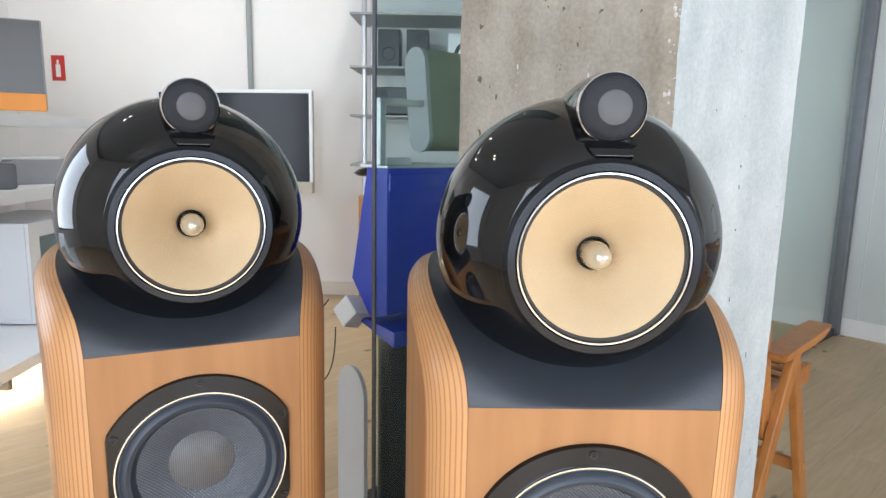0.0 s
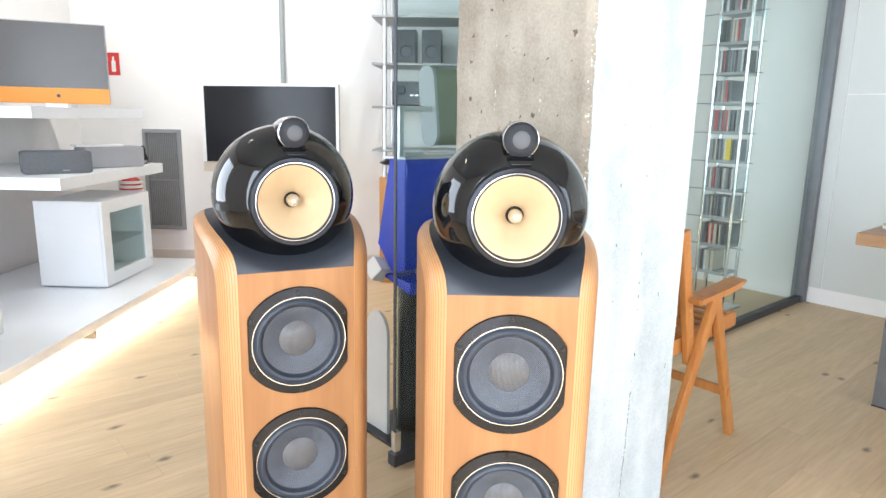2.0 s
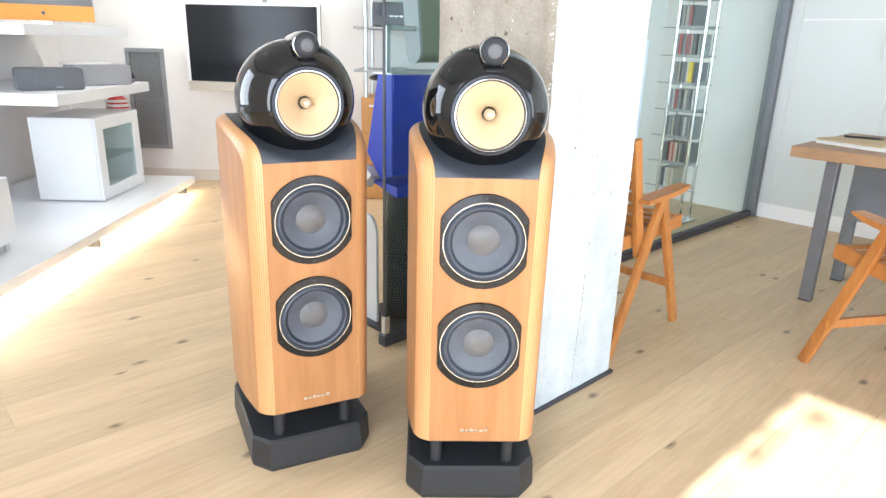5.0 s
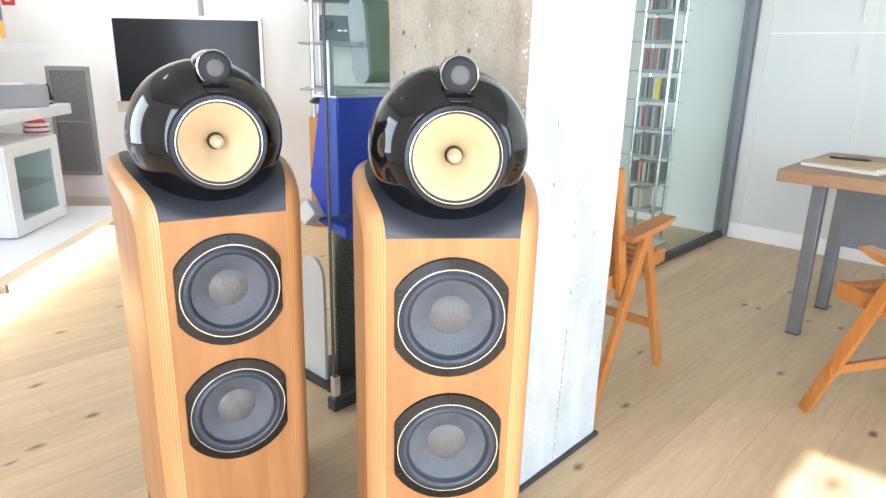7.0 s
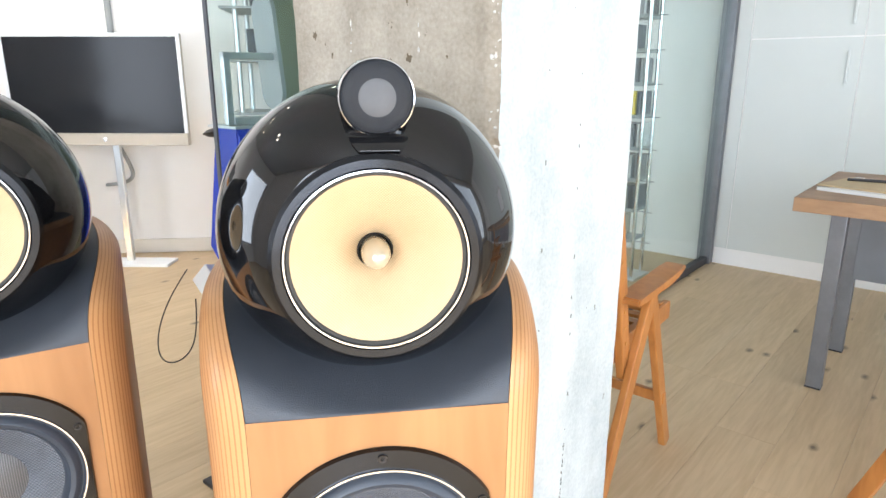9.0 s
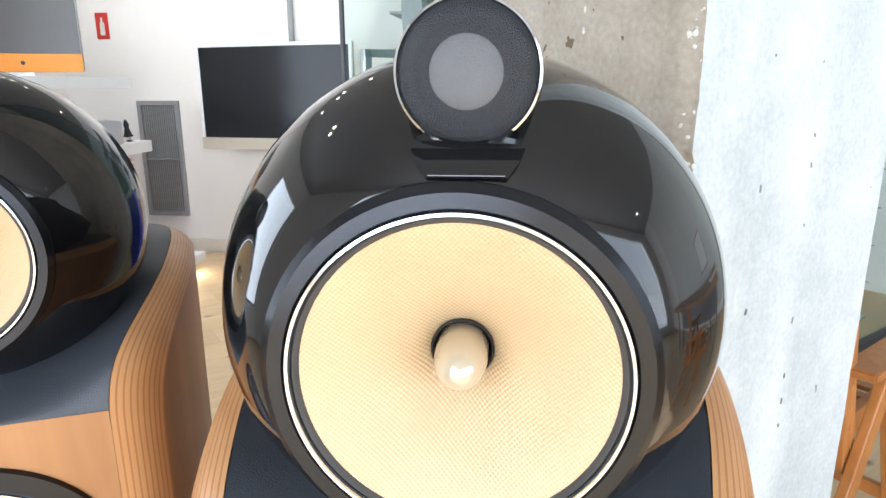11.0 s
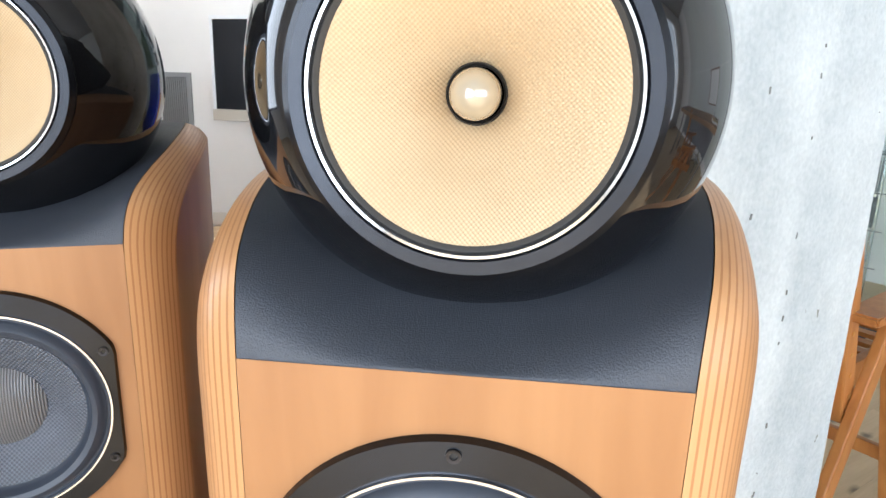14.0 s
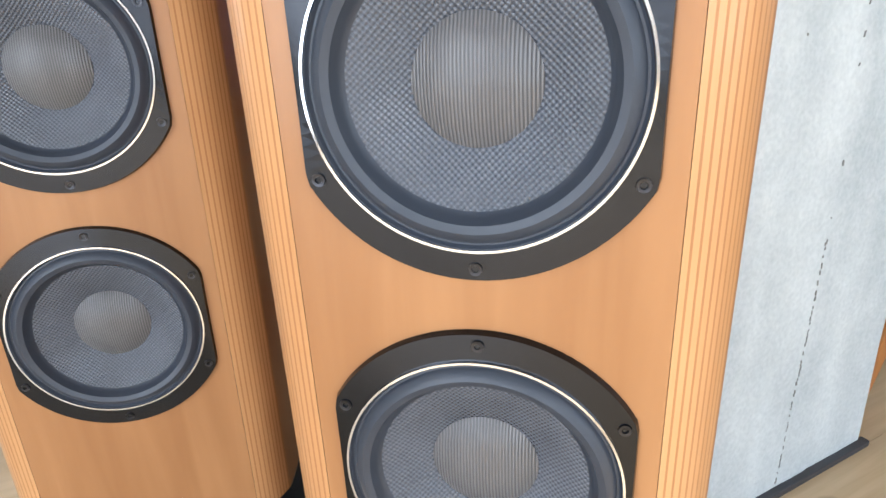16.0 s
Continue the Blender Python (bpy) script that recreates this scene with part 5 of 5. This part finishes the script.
def folding_chair(m, label):
    """Local axes: x across, y forward, z up; the near side's back foot at y = 0."""
    ch = thing("folding_chair", label, "chair", m, "wooden folding chairs")
    wd = 0.48
    for x in (0.012, wd - 0.012):
        s = 1 if x < 0.2 else -1
        bm = bmesh.new()
        plank(bm, (x, 0.0, 0.0), (x, 0.27, 0.592), 0.022, 0.042)
        part("rear_leg", bm, M_CHAIR, ch)
        bm = bmesh.new()
        plank(bm, (x + 0.024 * s, 0.54, 0.0), (x + 0.024 * s, 0.310, 0.592), 0.022, 0.042)
        part("front_leg", bm, M_CHAIR, ch)
        bm = bmesh.new()
        plank(bm, (x + 0.05 * s, 0.0, 0.425), (x + 0.05 * s, 0.525, 0.452), 0.022, 0.055)
        part("seat_rail", bm, M_CHAIR, ch)
        bm = bmesh.new()
        pts = [(0.115, 0.588), (0.14, 0.585), (0.30, 0.594), (0.37, 0.603), (0.42, 0.617), (0.427, 0.627), (0.38, 0.623), (0.30, 0.615), (0.14, 0.606), (0.115, 0.606)]
        prism(bm, pts, 0.062, (x - 0.031, 0, 0), (0, 1, 0), (0, 0, 1), (1, 0, 0))
        bmesh.ops.bevel(bm, geom=bm.edges[:], offset=0.004, segments=2, affect="EDGES")
        part("armrest", bm, M_CHAIR, ch)
        bm = bmesh.new()
        plank(bm, (x + 0.024 * s, 0.180, 0.37), (x + 0.024 * s, 0.070, 0.822), 0.022, 0.045)
        stile = part("back_post", bm, M_CHAIR, ch)
        for k in range(9):
            bm = bmesh.new()
            t = 0.12 + 0.1 * k
            c = Vector((x + 0.024 * s, 0.180 - 0.11 * t, 0.37 + 0.452 * t))
            cyl(bm, c + Vector((-0.0125 * s, 0, 0)), c + Vector((-0.009 * s, 0, 0)), 0.005, seg=8)
            part("peg", bm, M_CABWOOD, stile)
    for k in range(9):
        t = 0.12 + 0.1 * k
        bm = bmesh.new()
        plank(bm, (0.050, 0.175 - 0.11 * t, 0.37 + 0.452 * t), (wd - 0.050, 0.175 - 0.11 * t, 0.37 + 0.452 * t), 0.034, 0.010, (0, -0.24, 1), 0.002)
        part("back_slat", bm, M_CHAIR, ch)
    for k in range(11):
        y = 0.05 + 0.043 * k
        z = 0.452 + 0.027 * (y / 0.52) - 0.022 * math.sin(math.pi * k / 10)
        bm = bmesh.new()
        plank(bm, (0.06, y, z), (wd - 0.06, y, z), 0.030, 0.011, (0, 1, 0), 0.002)
        part("seat_slat", bm, M_CHAIR, ch)
    for y, z in ((0.055, 0.13), (0.465, 0.19)):
        bm = bmesh.new()
        plank(bm, (0.02, y, z), (wd - 0.02, y, z), 0.034, 0.018, (0, 0, 1), 0.003)
        part("crossbar", bm, M_CHAIR, ch)
    return ch


c1 = folding_chair(Matrix.Identity(4), "orange-brown slatted wooden folding chair with flat armrests")
c1.matrix_world = frame_at((0.583, 0.890, 0), V, U) @ Matrix.Translation((-0.48, 0, 0))
FW = Vector((-0.24, 0.97, 0)).normalized()
RT = Vector((FW.y, -FW.x, 0))
copy_thing(c1, frame_at(Vector((1.335, 0.935, 0)) - FW * 0.54 - RT * 0.036, RT, FW))

oc = thing("office_chair", "grey office chair on a chrome star base under the table", "office chair", pose(2.62, 1.90, 0, 0, 0, -46.5))
bm = bmesh.new()
bx(bm, -0.23, -0.23, 0.44, 0.23, 0.23, 0.50, 0.03)
part("seat", bm, M_PALE, oc)
bm = bmesh.new()
prism(bm, [(-0.20, 0.60), (-0.22, 0.66), (-0.20, 0.98), (-0.14, 1.02), (0.14, 1.02), (0.20, 0.98), (0.22, 0.66), (0.20, 0.60)], 0.035, (0, 0.22, -0.37))
bmesh.ops.bevel(bm, geom=bm.edges[:], offset=0.008, segments=2, affect="EDGES")
M_OFF = mat("grey_mesh_cloth", (0.19, 0.20, 0.18), 0.7, vary=0.08, scale=40, bump=0.3, bump_scale=500)
part("backrest", bm, M_OFF, oc)
bm = bmesh.new()
cyl(bm, (0, 0, 0.09), (0, 0, 0.44), 0.025, seg=16)
bx(bm, -0.03, 0.18, 0.44, 0.03, 0.215, 0.62, 0.004)
part("column", bm, M_CHROME, oc, smooth=True)
for k in range(5):
    a = radians(72 * k + 20)
    e = Vector((0.29 * math.cos(a), 0.29 * math.sin(a), 0.085))
    bm = bmesh.new()
    plank(bm, (0, 0, 0.10), e, 0.035, 0.025, (0, 0, 1), 0.004)
    arm = part("spoke", bm, M_CHROME, oc)
    bm = bmesh.new()
    t = Vector((-math.sin(a), math.cos(a), 0))
    cyl(bm, e + Vector((0, 0, -0.055)) - t * 0.02, e + Vector((0, 0, -0.055)) + t * 0.02, 0.028, seg=18)
    part("castor", bm, M_CHROME, arm, smooth=True)

# ---- ceiling spots; the last three are added over the back wall fill lamps ----
for x, y in ((-1.98, 1.10), (-1.88, 1.22), (-2.16, 3.08), (-2.06, 3.20), (3.72, 0.42), (-2.5, 2.9), (-1.5, 2.9), (-0.5, 2.9)):
    sp_ = thing("ceiling_spot", "small recessed ceiling spotlight, lit", "ceiling light", pose(x, y, H), "ceiling spots")
    bm = bmesh.new()
    cyl(bm, (0, 0, -0.012), (0, 0, 0.0), 0.05, 0.055, seg=24)
    part("rim", bm, M_LACQ, sp_)
    bm = bmesh.new()
    cyl(bm, (0, 0, -0.0135), (0, 0, -0.0125), 0.036, seg=20)
    part("lens", bm, M_SPOT, sp_)

# ---- unseen wall added to block the sun at the side window ----
bm = bmesh.new()
bx(bm, -4.45, -2.2, -0.2, -4.2, 1.3, 3.7, 0.01)
tagged(part("sun_block_wall", bm, M_CON_S), "unseen pale wall added to keep the sun out of the side window", "wall", kind="structure")

# ---- tree outside the tall window, shading one side of it ----
random.seed(11)
TREE = uv(-4.6, -0.42, -0.2)
tree = thing("tree", "leafy young tree outside the tall window", "tree", Matrix.Translation(TREE))
bm = bmesh.new()
cyl(bm, (0, 0, 0), (0.03, 0.02, 1.6), 0.07, 0.05, seg=12)
cyl(bm, (0.03, 0.02, 1.6), (0.1, -0.05, 4.6), 0.05, 0.015, seg=10)
for k in range(9):
    a = k * 2.4
    z = 1.4 + 0.33 * k
    cyl(bm, (0.04, 0, z), (0.04 + 0.8 * math.cos(a), 0.8 * math.sin(a), z + 0.5), 0.022, 0.006, seg=7)
part("trunk", bm, M_BARK, tree, smooth=True)
verts, faces = [], []
for k in range(2600):
    a, r, z = random.uniform(0, 6.283), 0.95 * random.random() ** 0.6, random.uniform(1.2, 5.2)
    r *= 0.55 + 0.45 * math.sin(math.pi * min(1, (z - 1.0) / 4.3))
    c = Vector((r * math.cos(a), r * math.sin(a), z))
    q = Euler((random.uniform(-1, 1), random.uniform(-1, 1), a)).to_matrix()
    i = len(verts)
    for p in ((-0.03, 0, 0), (0, -0.022, 0.006), (0.035, 0, 0), (0, 0.022, 0.006)):
        verts.append(c + q @ (Vector(p) * 1.5))
    faces.append((i, i + 1, i + 2, i + 3))
me = bpy.data.meshes.new("crown")
me.from_pydata([tuple(v) for v in verts], [], faces)
me.materials.append(M_LEAF)
crown = new("crown", me)
crown.parent = tree

# ---- floorboards ----
random.seed(2)
PW, PL = 0.185, 1.55
bm = bmesh.new()
bx(bm, 0.0002, 0.0002, -0.03, PL - 0.0004, PW - 0.0004, 0.0, 0.0003)
board = part("floorboard", bm, M_FLOOR, floor)
FM = frame_at((0, 0, 0), U, W)
first = True
for r in range(-19, 23):
    y = r * PW
    u0 = -2.45 - random.uniform(0, PL)
    while u0 < 4.6:
        p = FM @ Vector((u0 + PL / 2, y + PW / 2, 0))
        if p.y < 4.45 and p.x > -3.75 and p.dot(U) < 4.5 and -p.dot(W) < 3.56 and p.dot(U) > -2.75:
            ob = board if first else new("floorboard", board.data)
            first = False
            ob.parent = floor
            ob.matrix_local = FM @ Matrix.Translation((u0, y, 0))
        u0 += PL
